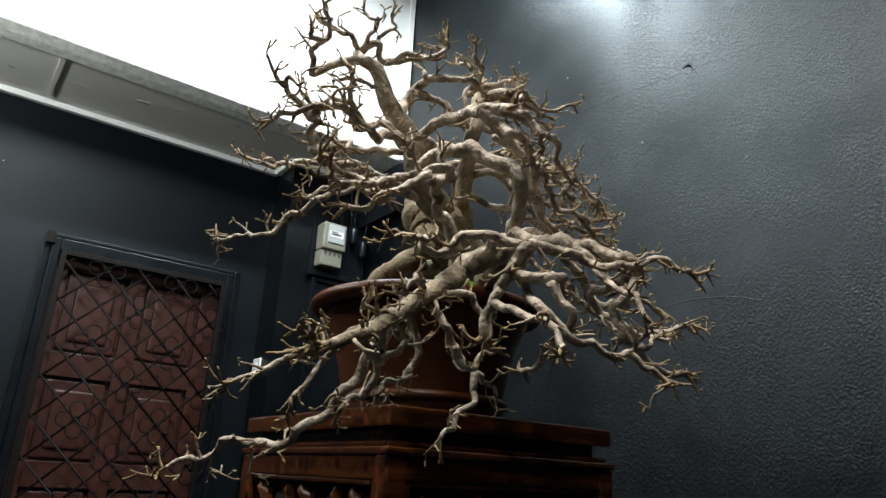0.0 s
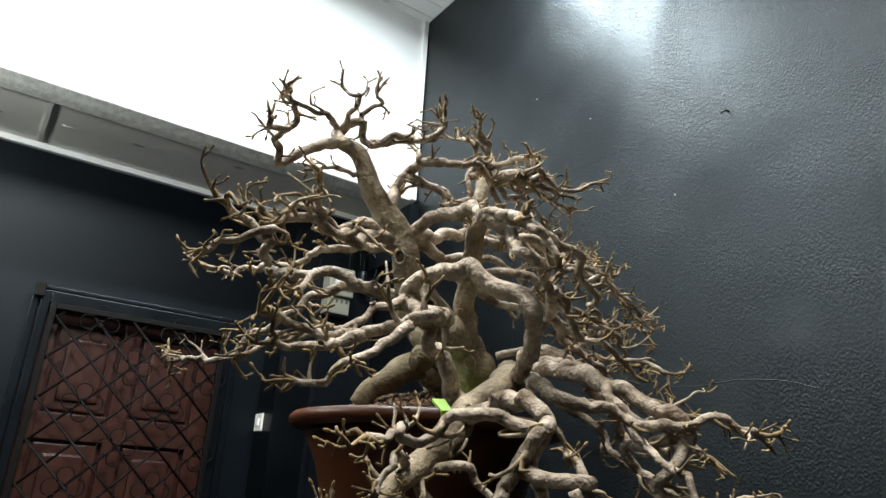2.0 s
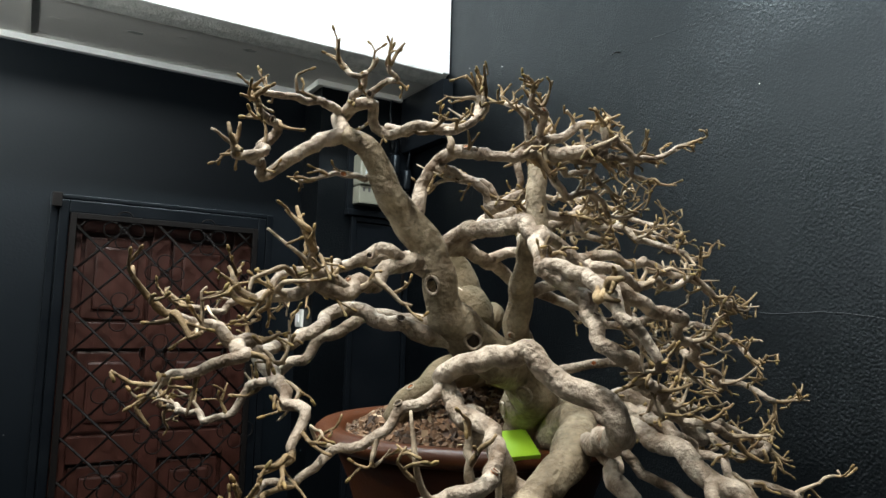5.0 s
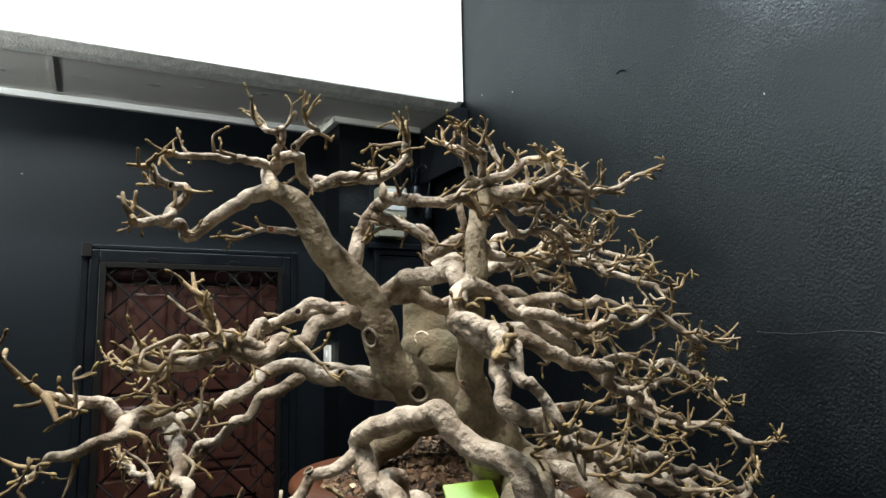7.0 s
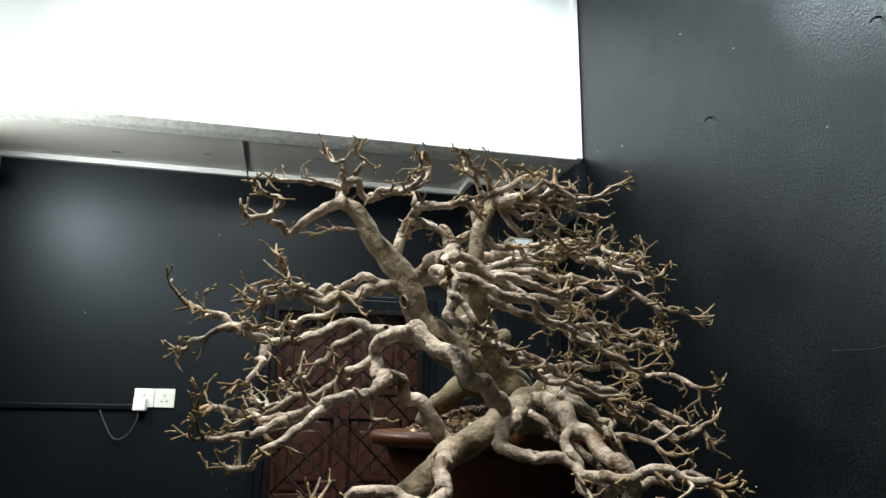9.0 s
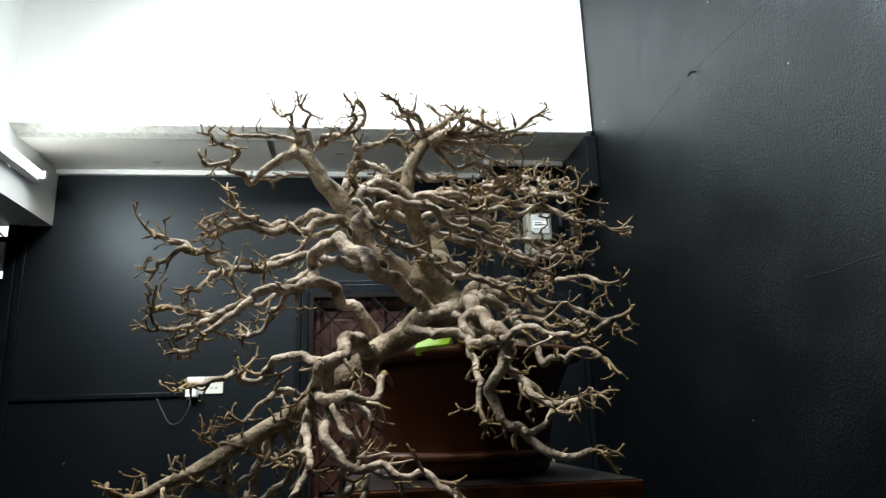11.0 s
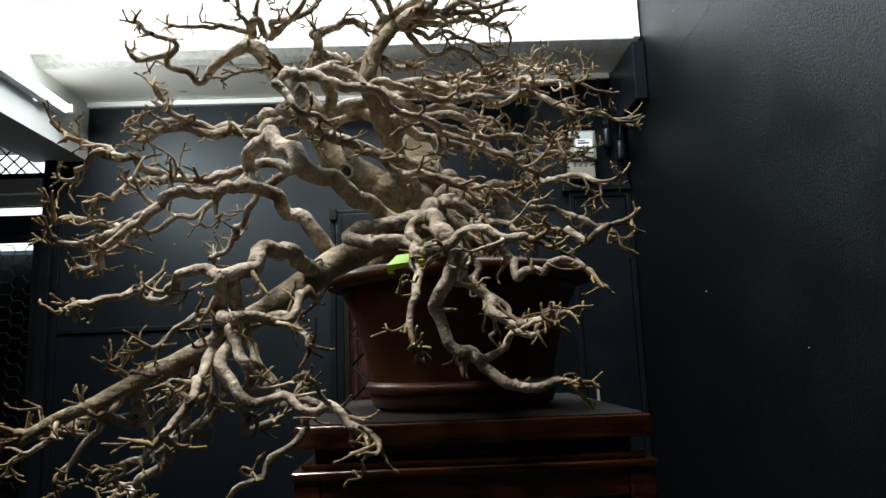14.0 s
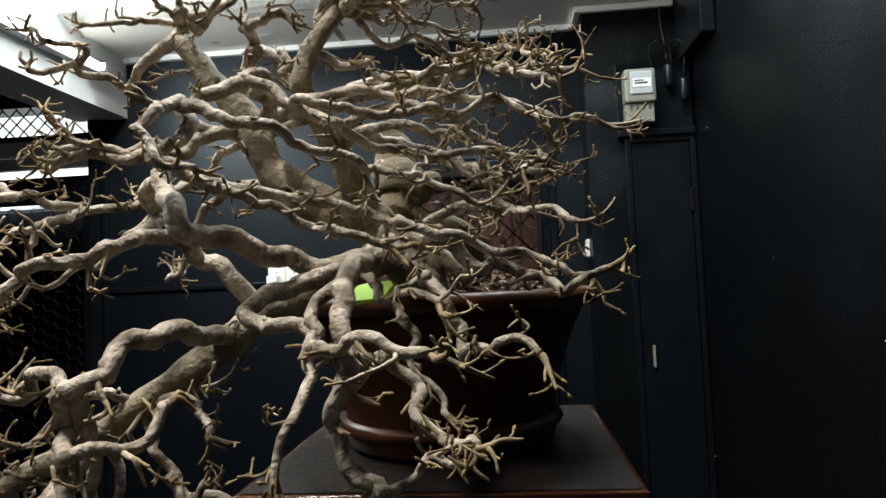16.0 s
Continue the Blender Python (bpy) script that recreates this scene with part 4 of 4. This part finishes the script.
limb("branch", [(0.810, 0.803, 1.809), (0.850, 0.805, 1.806), (0.891, 0.809, 1.801), (0.930, 0.812, 1.790)], 0.0062, 0.003, twigs=0.055, start=0.25, gap=0.014, seed=119)
limb("branch", [(0.768, 0.830, 1.806), (0.742, 0.824, 1.820), (0.728, 0.823, 1.832), (0.726, 0.842, 1.862)], 0.0059, 0.003, twigs=0.05, start=0.35, gap=0.016, lift=0.2, seed=120)
limb("branch", [(0.787, 0.833, 1.808), (0.801, 0.849, 1.840), (0.793, 0.858, 1.872)], 0.0056, 0.0028, twigs=0.045, start=0.3, gap=0.016, lift=0.2, seed=121)
limb("branch", [(0.648, 0.855, 1.655), (0.620, 0.857, 1.664), (0.589, 0.845, 1.658), (0.553, 0.828, 1.645), (0.516, 0.796, 1.632), (0.484, 0.781, 1.637), (0.451, 0.768, 1.629), (0.425, 0.775, 1.620)], 0.0111, 0.0044, twigs=0.07, start=0.5, gap=0.02, seed=122)
limb("branch", [(0.622, 0.854, 1.667), (0.581, 0.838, 1.673), (0.557, 0.848, 1.669), (0.528, 0.845, 1.656), (0.479, 0.778, 1.641), (0.462, 0.739, 1.662)], 0.0080, 0.0038, twigs=0.06, start=0.45, gap=0.018, seed=123)
limb("branch", [(0.690, 0.868, 1.582), (0.654, 0.875, 1.588), (0.627, 0.881, 1.594), (0.599, 0.884, 1.606), (0.577, 0.895, 1.613), (0.545, 0.893, 1.608), (0.510, 0.868, 1.594), (0.480, 0.845, 1.582), (0.441, 0.812, 1.572), (0.405, 0.745, 1.584), (0.383, 0.740, 1.595), (0.358, 0.726, 1.605)], 0.0111, 0.004, twigs=0.075, start=0.55, gap=0.018, seed=124)
limb("branch", [(0.441, 0.812, 1.572), (0.442, 0.772, 1.559), (0.440, 0.733, 1.549), (0.438, 0.698, 1.536), (0.430, 0.680, 1.515)], 0.0067, 0.0034, twigs=0.06, start=0.3, gap=0.018, drop=0.15, seed=125)
limb("branch", [(0.405, 0.745, 1.584), (0.394, 0.704, 1.580), (0.374, 0.715, 1.570), (0.350, 0.745, 1.556)], 0.0062, 0.003, twigs=0.055, start=0.3, gap=0.016, seed=126)
limb("branch", [(0.765, 0.745, 1.486), (0.715, 0.660, 1.506), (0.664, 0.608, 1.530), (0.641, 0.641, 1.562), (0.624, 0.660, 1.577), (0.607, 0.681, 1.581), (0.592, 0.700, 1.574), (0.585, 0.725, 1.556), (0.584, 0.718, 1.540), (0.578, 0.690, 1.528)], 0.0111, 0.0085, twigs=0, seed=127)
limb("branch", [(0.690, 0.755, 1.440), (0.676, 0.760, 1.452), (0.660, 0.750, 1.474), (0.633, 0.743, 1.501), (0.614, 0.732, 1.519), (0.589, 0.694, 1.526), (0.574, 0.640, 1.511), (0.543, 0.605, 1.499), (0.512, 0.609, 1.486), (0.476, 0.631, 1.473), (0.431, 0.662, 1.475), (0.392, 0.656, 1.488)], 0.0123, 0.0038, twigs=0.08, start=0.5, gap=0.018, seed=128)
limb("branch", [(0.476, 0.631, 1.473), (0.435, 0.638, 1.460), (0.395, 0.633, 1.454)], 0.0062, 0.003, twigs=0.06, start=0.2, gap=0.016, seed=129)
limb("branch", [(0.512, 0.609, 1.486), (0.482, 0.608, 1.460), (0.451, 0.616, 1.438), (0.415, 0.640, 1.424)], 0.0059, 0.003, twigs=0.055, start=0.3, gap=0.018, drop=0.15, seed=130)
limb("branch", [(0.664, 0.727, 1.418), (0.652, 0.640, 1.432), (0.639, 0.585, 1.430), (0.629, 0.543, 1.408), (0.613, 0.533, 1.394), (0.599, 0.553, 1.361), (0.587, 0.570, 1.328), (0.580, 0.578, 1.289)], 0.0107, 0.0055, twigs=0.06, start=0.55, gap=0.018, drop=0.3, seed=131)
limb("branch", [(0.613, 0.533, 1.394), (0.615, 0.550, 1.358), (0.613, 0.506, 1.312), (0.637, 0.495, 1.282), (0.681, 0.486, 1.274), (0.722, 0.460, 1.265), (0.750, 0.452, 1.248)], 0.0076, 0.0036, twigs=0.06, start=0.4, gap=0.018, drop=0.2, seed=132)
limb("branch", [(0.613, 0.533, 1.394), (0.575, 0.560, 1.402), (0.537, 0.586, 1.399), (0.509, 0.596, 1.376), (0.494, 0.587, 1.393), (0.475, 0.560, 1.378), (0.449, 0.565, 1.378)], 0.0067, 0.003, twigs=0.06, start=0.35, gap=0.018, seed=133)
limb("branch", [(0.599, 0.553, 1.361), (0.621, 0.505, 1.347), (0.652, 0.528, 1.358), (0.677, 0.560, 1.378)], 0.0071, 0.0045, twigs=0.05, start=0.3, gap=0.02, drop=0.1, seed=134)
limb("branch", [(0.587, 0.570, 1.328), (0.589, 0.521, 1.306), (0.595, 0.466, 1.277), (0.580, 0.450, 1.255)], 0.0059, 0.0032, twigs=0.055, start=0.3, gap=0.018, drop=0.2, seed=135)
limb("branch", [(0.621, 0.505, 1.347), (0.638, 0.493, 1.302), (0.633, 0.535, 1.257), (0.641, 0.575, 1.253)], 0.0059, 0.0034, twigs=0.045, start=0.35, gap=0.02, drop=0.1, seed=136)
limb("branch", [(0.478, 0.635, 1.295), (0.487, 0.650, 1.255), (0.484, 0.667, 1.216), (0.450, 0.662, 1.198)], 0.0062, 0.0032, twigs=0.06, start=0.3, gap=0.018, drop=0.1, seed=137)
limb("branch", [(0.820, 0.790, 1.510), (0.814, 0.700, 1.493), (0.806, 0.630, 1.472), (0.815, 0.588, 1.450), (0.828, 0.548, 1.428), (0.829, 0.540, 1.413), (0.820, 0.556, 1.380), (0.815, 0.562, 1.351), (0.826, 0.557, 1.329), (0.852, 0.562, 1.310), (0.868, 0.545, 1.285), (0.895, 0.545, 1.274), (0.929, 0.545, 1.281)], 0.0114, 0.0044, twigs=0.06, start=0.6, gap=0.022, drop=0.1, seed=201)
limb("branch", [(0.845, 0.551, 1.310), (0.860, 0.558, 1.312), (0.884, 0.561, 1.321), (0.910, 0.552, 1.333)], 0.006, 0.003, twigs=0.05, start=0.3, gap=0.018, seed=139)
limb("branch", [(0.829, 0.540, 1.413), (0.837, 0.600, 1.404), (0.845, 0.636, 1.398), (0.869, 0.635, 1.376), (0.877, 0.603, 1.357), (0.893, 0.592, 1.340), (0.912, 0.555, 1.344), (0.928, 0.525, 1.347)], 0.0076, 0.0034, twigs=0.055, start=0.4, gap=0.018, seed=202)
limb("branch", [(0.815, 0.800, 1.508), (0.829, 0.762, 1.528), (0.872, 0.736, 1.512), (0.897, 0.739, 1.503), (0.923, 0.737, 1.488), (0.965, 0.765, 1.477), (0.995, 0.775, 1.470), (1.011, 0.738, 1.452), (1.028, 0.724, 1.466), (1.055, 0.735, 1.475)], 0.0109, 0.004, twigs=0.06, start=0.5, gap=0.022, seed=203)
limb("branch", [(0.826, 0.768, 1.520), (0.848, 0.712, 1.499), (0.872, 0.710, 1.476), (0.890, 0.698, 1.448), (0.903, 0.698, 1.418), (0.901, 0.664, 1.402), (0.925, 0.643, 1.406), (0.949, 0.634, 1.411), (0.978, 0.625, 1.402)], 0.0093, 0.0038, twigs=0.06, start=0.5, gap=0.022, seed=204)
limb("branch", [(0.806, 0.630, 1.472), (0.782, 0.604, 1.446), (0.795, 0.588, 1.428), (0.790, 0.572, 1.405), (0.791, 0.557, 1.387), (0.790, 0.514, 1.365), (0.782, 0.500, 1.335)], 0.0069, 0.0036, twigs=0.055, start=0.45, gap=0.02, drop=0.15, seed=205)
limb("root", [(0.800, 0.960, 1.545), (0.826, 0.940, 1.535), (0.855, 0.925, 1.515), (0.880, 0.915, 1.492), (0.905, 0.905, 1.468)], 0.021, 0.009, twigs=0, label='pale thick surface root', seed=206)
limb("branch", [(0.780, 0.745, 1.488), (0.735, 0.672, 1.466), (0.716, 0.617, 1.443), (0.745, 0.600, 1.436), (0.774, 0.599, 1.434), (0.799, 0.569, 1.413), (0.820, 0.534, 1.423), (0.860, 0.510, 1.428), (0.900, 0.503, 1.420)], 0.0102, 0.0038, twigs=0.07, start=0.5, gap=0.018, seed=142)
limb("branch", [(0.839, 0.745, 1.516), (0.830, 0.696, 1.499), (0.875, 0.690, 1.478), (0.862, 0.640, 1.463), (0.898, 0.600, 1.450)], 0.0069, 0.0032, twigs=0.06, start=0.4, gap=0.018, seed=143)
limb("root", [(0.800, 1.030, 1.540), (0.765, 1.045, 1.520), (0.735, 1.060, 1.495), (0.710, 1.075, 1.465)], 0.026, 0.014, twigs=0, moss=True, label='mossy surface root', seed=13)
limb("root", [(0.830, 1.050, 1.540), (0.870, 1.090, 1.525), (0.910, 1.130, 1.500), (0.950, 1.170, 1.462)], 0.026, 0.014, twigs=0, label='pale surface root', seed=14)
limb("gall", [(0.795, 0.985, 1.560), (0.800, 1.015, 1.590), (0.800, 1.035, 1.620), (0.797, 1.045, 1.650), (0.790, 1.050, 1.685), (0.786, 1.050, 1.715)], 0.024, 0.017, twigs=0, moss=True, label='rounded bark gall on the trunk', seed=15, swell=0.95)
limb("gall", [(0.805, 1.010, 1.585), (0.824, 1.020, 1.603), (0.842, 1.026, 1.618), (0.856, 1.030, 1.622)], 0.015, 0.010, twigs=0, moss=True, label='small bark knob beside the gall', seed=16, swell=0.6)
limb("root", [(0.770, 0.985, 1.535), (0.800, 1.010, 1.556), (0.832, 1.020, 1.556), (0.866, 1.041, 1.550), (0.893, 1.065, 1.530), (0.915, 1.090, 1.500), (0.935, 1.110, 1.465)], 0.021, 0.013, twigs=0, moss=True, label='thick olive surface root', seed=17, swell=0.25)
limb("branch", [(0.539, 0.680, 1.331), (0.515, 0.709, 1.280), (0.497, 0.726, 1.239), (0.477, 0.737, 1.207), (0.456, 0.746, 1.182), (0.436, 0.761, 1.164), (0.419, 0.784, 1.157), (0.402, 0.809, 1.165), (0.385, 0.833, 1.154), (0.370, 0.850, 1.137), (0.351, 0.870, 1.131), (0.332, 0.893, 1.124)], 0.0082, 0.0028, twigs=0.07, start=0.45, gap=0.016, seed=17)
limb("branch", [(0.539, 0.884, 1.820), (0.518, 0.862, 1.824), (0.496, 0.848, 1.819), (0.475, 0.842, 1.816), (0.456, 0.841, 1.815), (0.437, 0.835, 1.815)], 0.0055, 0.0028, twigs=0.05, start=0.3, gap=0.02, lift=0.2, seed=25)
limb("branch", [(0.539, 0.884, 1.820), (0.535, 0.857, 1.830), (0.535, 0.823, 1.839), (0.529, 0.799, 1.842), (0.520, 0.800, 1.844), (0.511, 0.817, 1.848)], 0.0046, 0.0023, twigs=0.045, start=0.3, gap=0.016, lift=0.2, seed=26)
limb("branch", [(0.553, 0.851, 1.824), (0.558, 0.846, 1.836), (0.562, 0.834, 1.844), (0.560, 0.816, 1.849), (0.550, 0.796, 1.852)], 0.0046, 0.0023, twigs=0.04, start=0.3, gap=0.016, lift=0.2, seed=27)
limb("branch", [(0.578, 0.855, 1.806), (0.595, 0.831, 1.803), (0.610, 0.807, 1.801), (0.626, 0.786, 1.801), (0.638, 0.771, 1.810), (0.639, 0.762, 1.829)], 0.0064, 0.0028, twigs=0.055, start=0.25, gap=0.018, lift=0.2, seed=28)
limb("branch", [(0.775, 0.831, 1.807), (0.782, 0.804, 1.800), (0.796, 0.793, 1.799), (0.818, 0.798, 1.804), (0.841, 0.807, 1.813), (0.861, 0.816, 1.830)], 0.0102, 0.0055, twigs=0.07, start=0.1, gap=0.013, lift=0.2, seed=29)
limb("branch", [(0.775, 0.831, 1.807), (0.766, 0.827, 1.820), (0.754, 0.817, 1.830), (0.739, 0.802, 1.838), (0.725, 0.789, 1.846), (0.713, 0.779, 1.854)], 0.0064, 0.0032, twigs=0.055, start=0.2, gap=0.016, lift=0.2, seed=30)
limb("branch", [(0.759, 0.828, 1.811), (0.795, 0.834, 1.806), (0.829, 0.835, 1.807), (0.860, 0.833, 1.812), (0.890, 0.831, 1.808), (0.919, 0.825, 1.816)], 0.0066, 0.0037, twigs=0.07, start=0.1, gap=0.015, seed=31)
limb("branch", [(0.648, 0.862, 1.680), (0.749, 0.922, 1.726), (0.818, 0.933, 1.748), (0.865, 0.921, 1.741), (0.912, 0.912, 1.748), (0.967, 0.923, 1.744), (1.019, 0.928, 1.747), (1.049, 0.902, 1.735)], 0.0115, 0.0032, twigs=0.09, start=0.45, gap=0.017, seed=34)
limb("branch", [(0.685, 0.884, 1.697), (0.770, 0.916, 1.674), (0.832, 0.922, 1.650), (0.879, 0.899, 1.631), (0.909, 0.860, 1.612), (0.926, 0.816, 1.587), (0.950, 0.787, 1.583), (1.001, 0.797, 1.587)], 0.0098, 0.0032, twigs=0.09, start=0.45, gap=0.017, seed=36)
limb("branch", [(0.513, 0.795, 1.632), (0.498, 0.784, 1.641), (0.481, 0.779, 1.647), (0.463, 0.773, 1.648), (0.448, 0.766, 1.640), (0.434, 0.761, 1.628)], 0.0066, 0.0028, twigs=0.065, start=0.45, gap=0.02, seed=42)
limb("branch", [(0.685, 0.865, 1.595), (0.660, 0.890, 1.603), (0.630, 0.912, 1.608), (0.595, 0.920, 1.608), (0.559, 0.925, 1.590), (0.530, 0.932, 1.569), (0.510, 0.948, 1.549), (0.493, 0.969, 1.531), (0.474, 0.990, 1.513), (0.456, 1.010, 1.495), (0.435, 1.040, 1.495), (0.424, 1.095, 1.497)], 0.0098, 0.0032, twigs=0.07, start=0.45, gap=0.022, seed=44)
limb("branch", [(0.578, 0.693, 1.356), (0.594, 0.684, 1.331), (0.606, 0.677, 1.305), (0.621, 0.673, 1.281), (0.639, 0.670, 1.270), (0.658, 0.668, 1.287)], 0.0066, 0.0037, twigs=0.05, start=0.3, gap=0.02, drop=0.2, seed=47)
limb("branch", [(0.578, 0.693, 1.356), (0.609, 0.685, 1.363), (0.635, 0.677, 1.362), (0.655, 0.670, 1.351), (0.664, 0.662, 1.331)], 0.0064, 0.0037, twigs=0.05, start=0.3, gap=0.016, seed=48)
limb("branch", [(0.614, 0.675, 1.292), (0.632, 0.680, 1.275), (0.653, 0.685, 1.262), (0.676, 0.689, 1.262), (0.695, 0.692, 1.252), (0.709, 0.695, 1.231)], 0.0064, 0.0028, twigs=0.05, start=0.3, gap=0.02, drop=0.2, seed=49)
limb("branch", [(0.659, 0.686, 1.262), (0.654, 0.682, 1.234), (0.639, 0.675, 1.214), (0.617, 0.667, 1.200), (0.594, 0.658, 1.189), (0.581, 0.650, 1.169)], 0.0055, 0.0028, twigs=0.05, start=0.3, gap=0.02, drop=0.2, seed=50)
limb("branch", [(0.539, 0.680, 1.331), (0.563, 0.685, 1.291), (0.560, 0.680, 1.260), (0.531, 0.667, 1.241), (0.502, 0.652, 1.228), (0.478, 0.636, 1.211)], 0.0055, 0.0028, twigs=0.05, start=0.3, gap=0.02, drop=0.2, seed=51)
limb("branch", [(0.578, 0.693, 1.356), (0.548, 0.671, 1.374), (0.533, 0.656, 1.362), (0.518, 0.642, 1.344), (0.495, 0.625, 1.335)], 0.0055, 0.0028, twigs=0.05, start=0.3, gap=0.02, seed=52)
limb("branch", [(0.439, 0.610, 1.272), (0.460, 0.635, 1.258), (0.488, 0.649, 1.252), (0.513, 0.655, 1.261), (0.528, 0.653, 1.285)], 0.0064, 0.0037, twigs=0.06, start=0.2, gap=0.016, drop=0.3, seed=53)
limb("branch", [(0.645, 0.860, 1.773), (0.660, 0.847, 1.768), (0.674, 0.837, 1.760), (0.687, 0.830, 1.745), (0.692, 0.828, 1.725), (0.706, 0.820, 1.713)], 0.0066, 0.0037, twigs=0.05, start=0.45, gap=0.016, seed=54)
limb("branch", [(0.691, 0.828, 1.728), (0.718, 0.820, 1.743), (0.747, 0.815, 1.743), (0.777, 0.812, 1.730), (0.805, 0.809, 1.717), (0.835, 0.804, 1.709)], 0.0078, 0.0037, twigs=0.06, start=0.45, gap=0.018, seed=55)
limb("branch", [(0.703, 0.824, 1.735), (0.697, 0.828, 1.752), (0.688, 0.835, 1.760), (0.674, 0.844, 1.758), (0.660, 0.853, 1.756), (0.645, 0.862, 1.754)], 0.0052, 0.0022, twigs=0.045, start=0.2, gap=0.014, seed=56)
limb("branch", [(0.759, 0.828, 1.811), (0.784, 0.833, 1.798), (0.811, 0.834, 1.790), (0.838, 0.832, 1.789), (0.864, 0.832, 1.786), (0.887, 0.834, 1.771)], 0.0059, 0.0029, twigs=0.055, start=0.45, gap=0.018, seed=58)
limb("branch", [(0.751, 0.826, 1.815), (0.737, 0.832, 1.801), (0.736, 0.834, 1.785), (0.739, 0.835, 1.768), (0.743, 0.836, 1.750)], 0.0052, 0.0037, twigs=0.04, start=0.2, gap=0.014, seed=59)
limb("branch", [(0.746, 0.907, 1.680), (0.795, 0.898, 1.696), (0.841, 0.890, 1.697), (0.884, 0.884, 1.682), (0.920, 0.884, 1.655), (0.957, 0.883, 1.630), (0.993, 0.876, 1.610)], 0.0078, 0.0029, twigs=0.07, start=0.45, gap=0.02, seed=60)
limb("branch", [(0.853, 0.897, 1.545), (0.893, 0.855, 1.556), (0.930, 0.816, 1.558), (0.965, 0.780, 1.548), (0.997, 0.742, 1.538), (1.026, 0.707, 1.523)], 0.0066, 0.0029, twigs=0.07, start=0.45, gap=0.018, seed=64)
limb("branch", [(0.470, 0.630, 1.290), (0.436, 0.654, 1.274), (0.407, 0.668, 1.255), (0.378, 0.677, 1.238), (0.350, 0.681, 1.225), (0.326, 0.682, 1.207)], 0.0059, 0.0026, twigs=0.06, start=0.45, gap=0.016, seed=65)
limb("branch", [(0.501, 0.653, 1.307), (0.472, 0.661, 1.291), (0.447, 0.666, 1.270), (0.426, 0.669, 1.247), (0.408, 0.668, 1.221), (0.386, 0.668, 1.202)], 0.0059, 0.0026, twigs=0.06, start=0.45, gap=0.018, seed=66)
limb("branch", [(0.572, 0.856, 1.765), (0.575, 0.857, 1.758), (0.566, 0.861, 1.752), (0.549, 0.865, 1.752), (0.529, 0.868, 1.750), (0.507, 0.867, 1.745)], 0.0052, 0.0022, twigs=0.045, start=0.2, gap=0.016, seed=70)
limb("branch", [(0.585, 0.725, 1.556), (0.544, 0.732, 1.528), (0.506, 0.738, 1.503), (0.468, 0.738, 1.491), (0.434, 0.734, 1.483), (0.405, 0.732, 1.460)], 0.0059, 0.0022, twigs=0.06, start=0.25, gap=0.018, seed=72)
limb("branch", [(0.775, 0.831, 1.809), (0.803, 0.842, 1.775), (0.834, 0.844, 1.764), (0.869, 0.840, 1.765), (0.903, 0.844, 1.748), (0.940, 0.836, 1.753)], 0.0059, 0.0022, twigs=0.05, start=0.25, gap=0.018, seed=73)
limb("branch", [(0.795, 0.755, 1.486), (0.825, 0.725, 1.458), (0.850, 0.697, 1.430), (0.864, 0.674, 1.395), (0.881, 0.651, 1.369), (0.898, 0.627, 1.351)], 0.0064, 0.0028, twigs=0.055, start=0.35, gap=0.018, drop=0.1, seed=77)
limb("branch", [(0.708, 0.893, 1.691), (0.652, 0.916, 1.681), (0.600, 0.938, 1.669), (0.551, 0.958, 1.652), (0.504, 0.975, 1.632), (0.459, 0.989, 1.614), (0.416, 0.992, 1.615)], 0.0082, 0.0032, twigs=0.06, start=0.35, gap=0.018, seed=78)
limb("branch", [(0.737, 0.833, 1.794), (0.777, 0.817, 1.819), (0.817, 0.802, 1.837), (0.867, 0.797, 1.829), (0.916, 0.799, 1.814), (0.956, 0.777, 1.831)], 0.0066, 0.0028, twigs=0.055, start=0.2, gap=0.018, seed=80)
limb("branch", [(0.734, 0.747, 1.671), (0.812, 0.756, 1.679), (0.884, 0.766, 1.675), (0.951, 0.775, 1.665), (1.016, 0.782, 1.651), (1.081, 0.794, 1.630)], 0.0066, 0.0028, twigs=0.06, start=0.35, gap=0.018, seed=81)


# healed cuts and knots on trunk and limbs
def scar(curve, u, toward, size, inner, label):
    c = curve[int(u * (len(curve) - 1))]
    d = unit(curve[min(len(curve) - 1, int(u * (len(curve) - 1)) + 1)][:3] - curve[max(0, int(u * (len(curve) - 1)) - 1)][:3])
    n = np.array(toward, float)
    n = unit(n - d * (n @ d))
    a, b = d, np.cross(n, d)
    p = c[:3] + n * c[3] * 0.93
    s = Soup()
    ring = [(*(p + n * 0.0015 + size * (1.25 * math.cos(t) * a + math.sin(t) * b)), size * 0.22) for t in np.linspace(0, 2 * math.pi, 15)]
    s.tube(ring, 6, cap=False)
    s.tube([(*(p - n * 0.004), size), (*(p + n * 0.0008), size * 0.95)], 12, material=1)
    s.make("scar", [M_BARK, inner], tree, label)


rng = random.Random(77)
for k, (name, c) in enumerate(CURVES):
    if c[0, 3] < 0.012 and rng.random() < 0.55:
        continue
    for _ in range(4 if name == "trunk" else 1):
        u = rng.uniform(0.15, 0.75)
        r = c[int(u * (len(c) - 1)), 3]
        orange = rng.random() < 0.16
        scar(c, u, (rng.uniform(-0.8, 0.4), rng.uniform(-1.0, -0.2), rng.uniform(-0.2, 0.9)), min(0.0042 if orange else 0.0085, max(0.003, r * rng.uniform(0.28, 0.5))),
             M_CUT if orange else M_SCAR, "fresh orange pruning cut" if orange else "dark healed pruning scar")
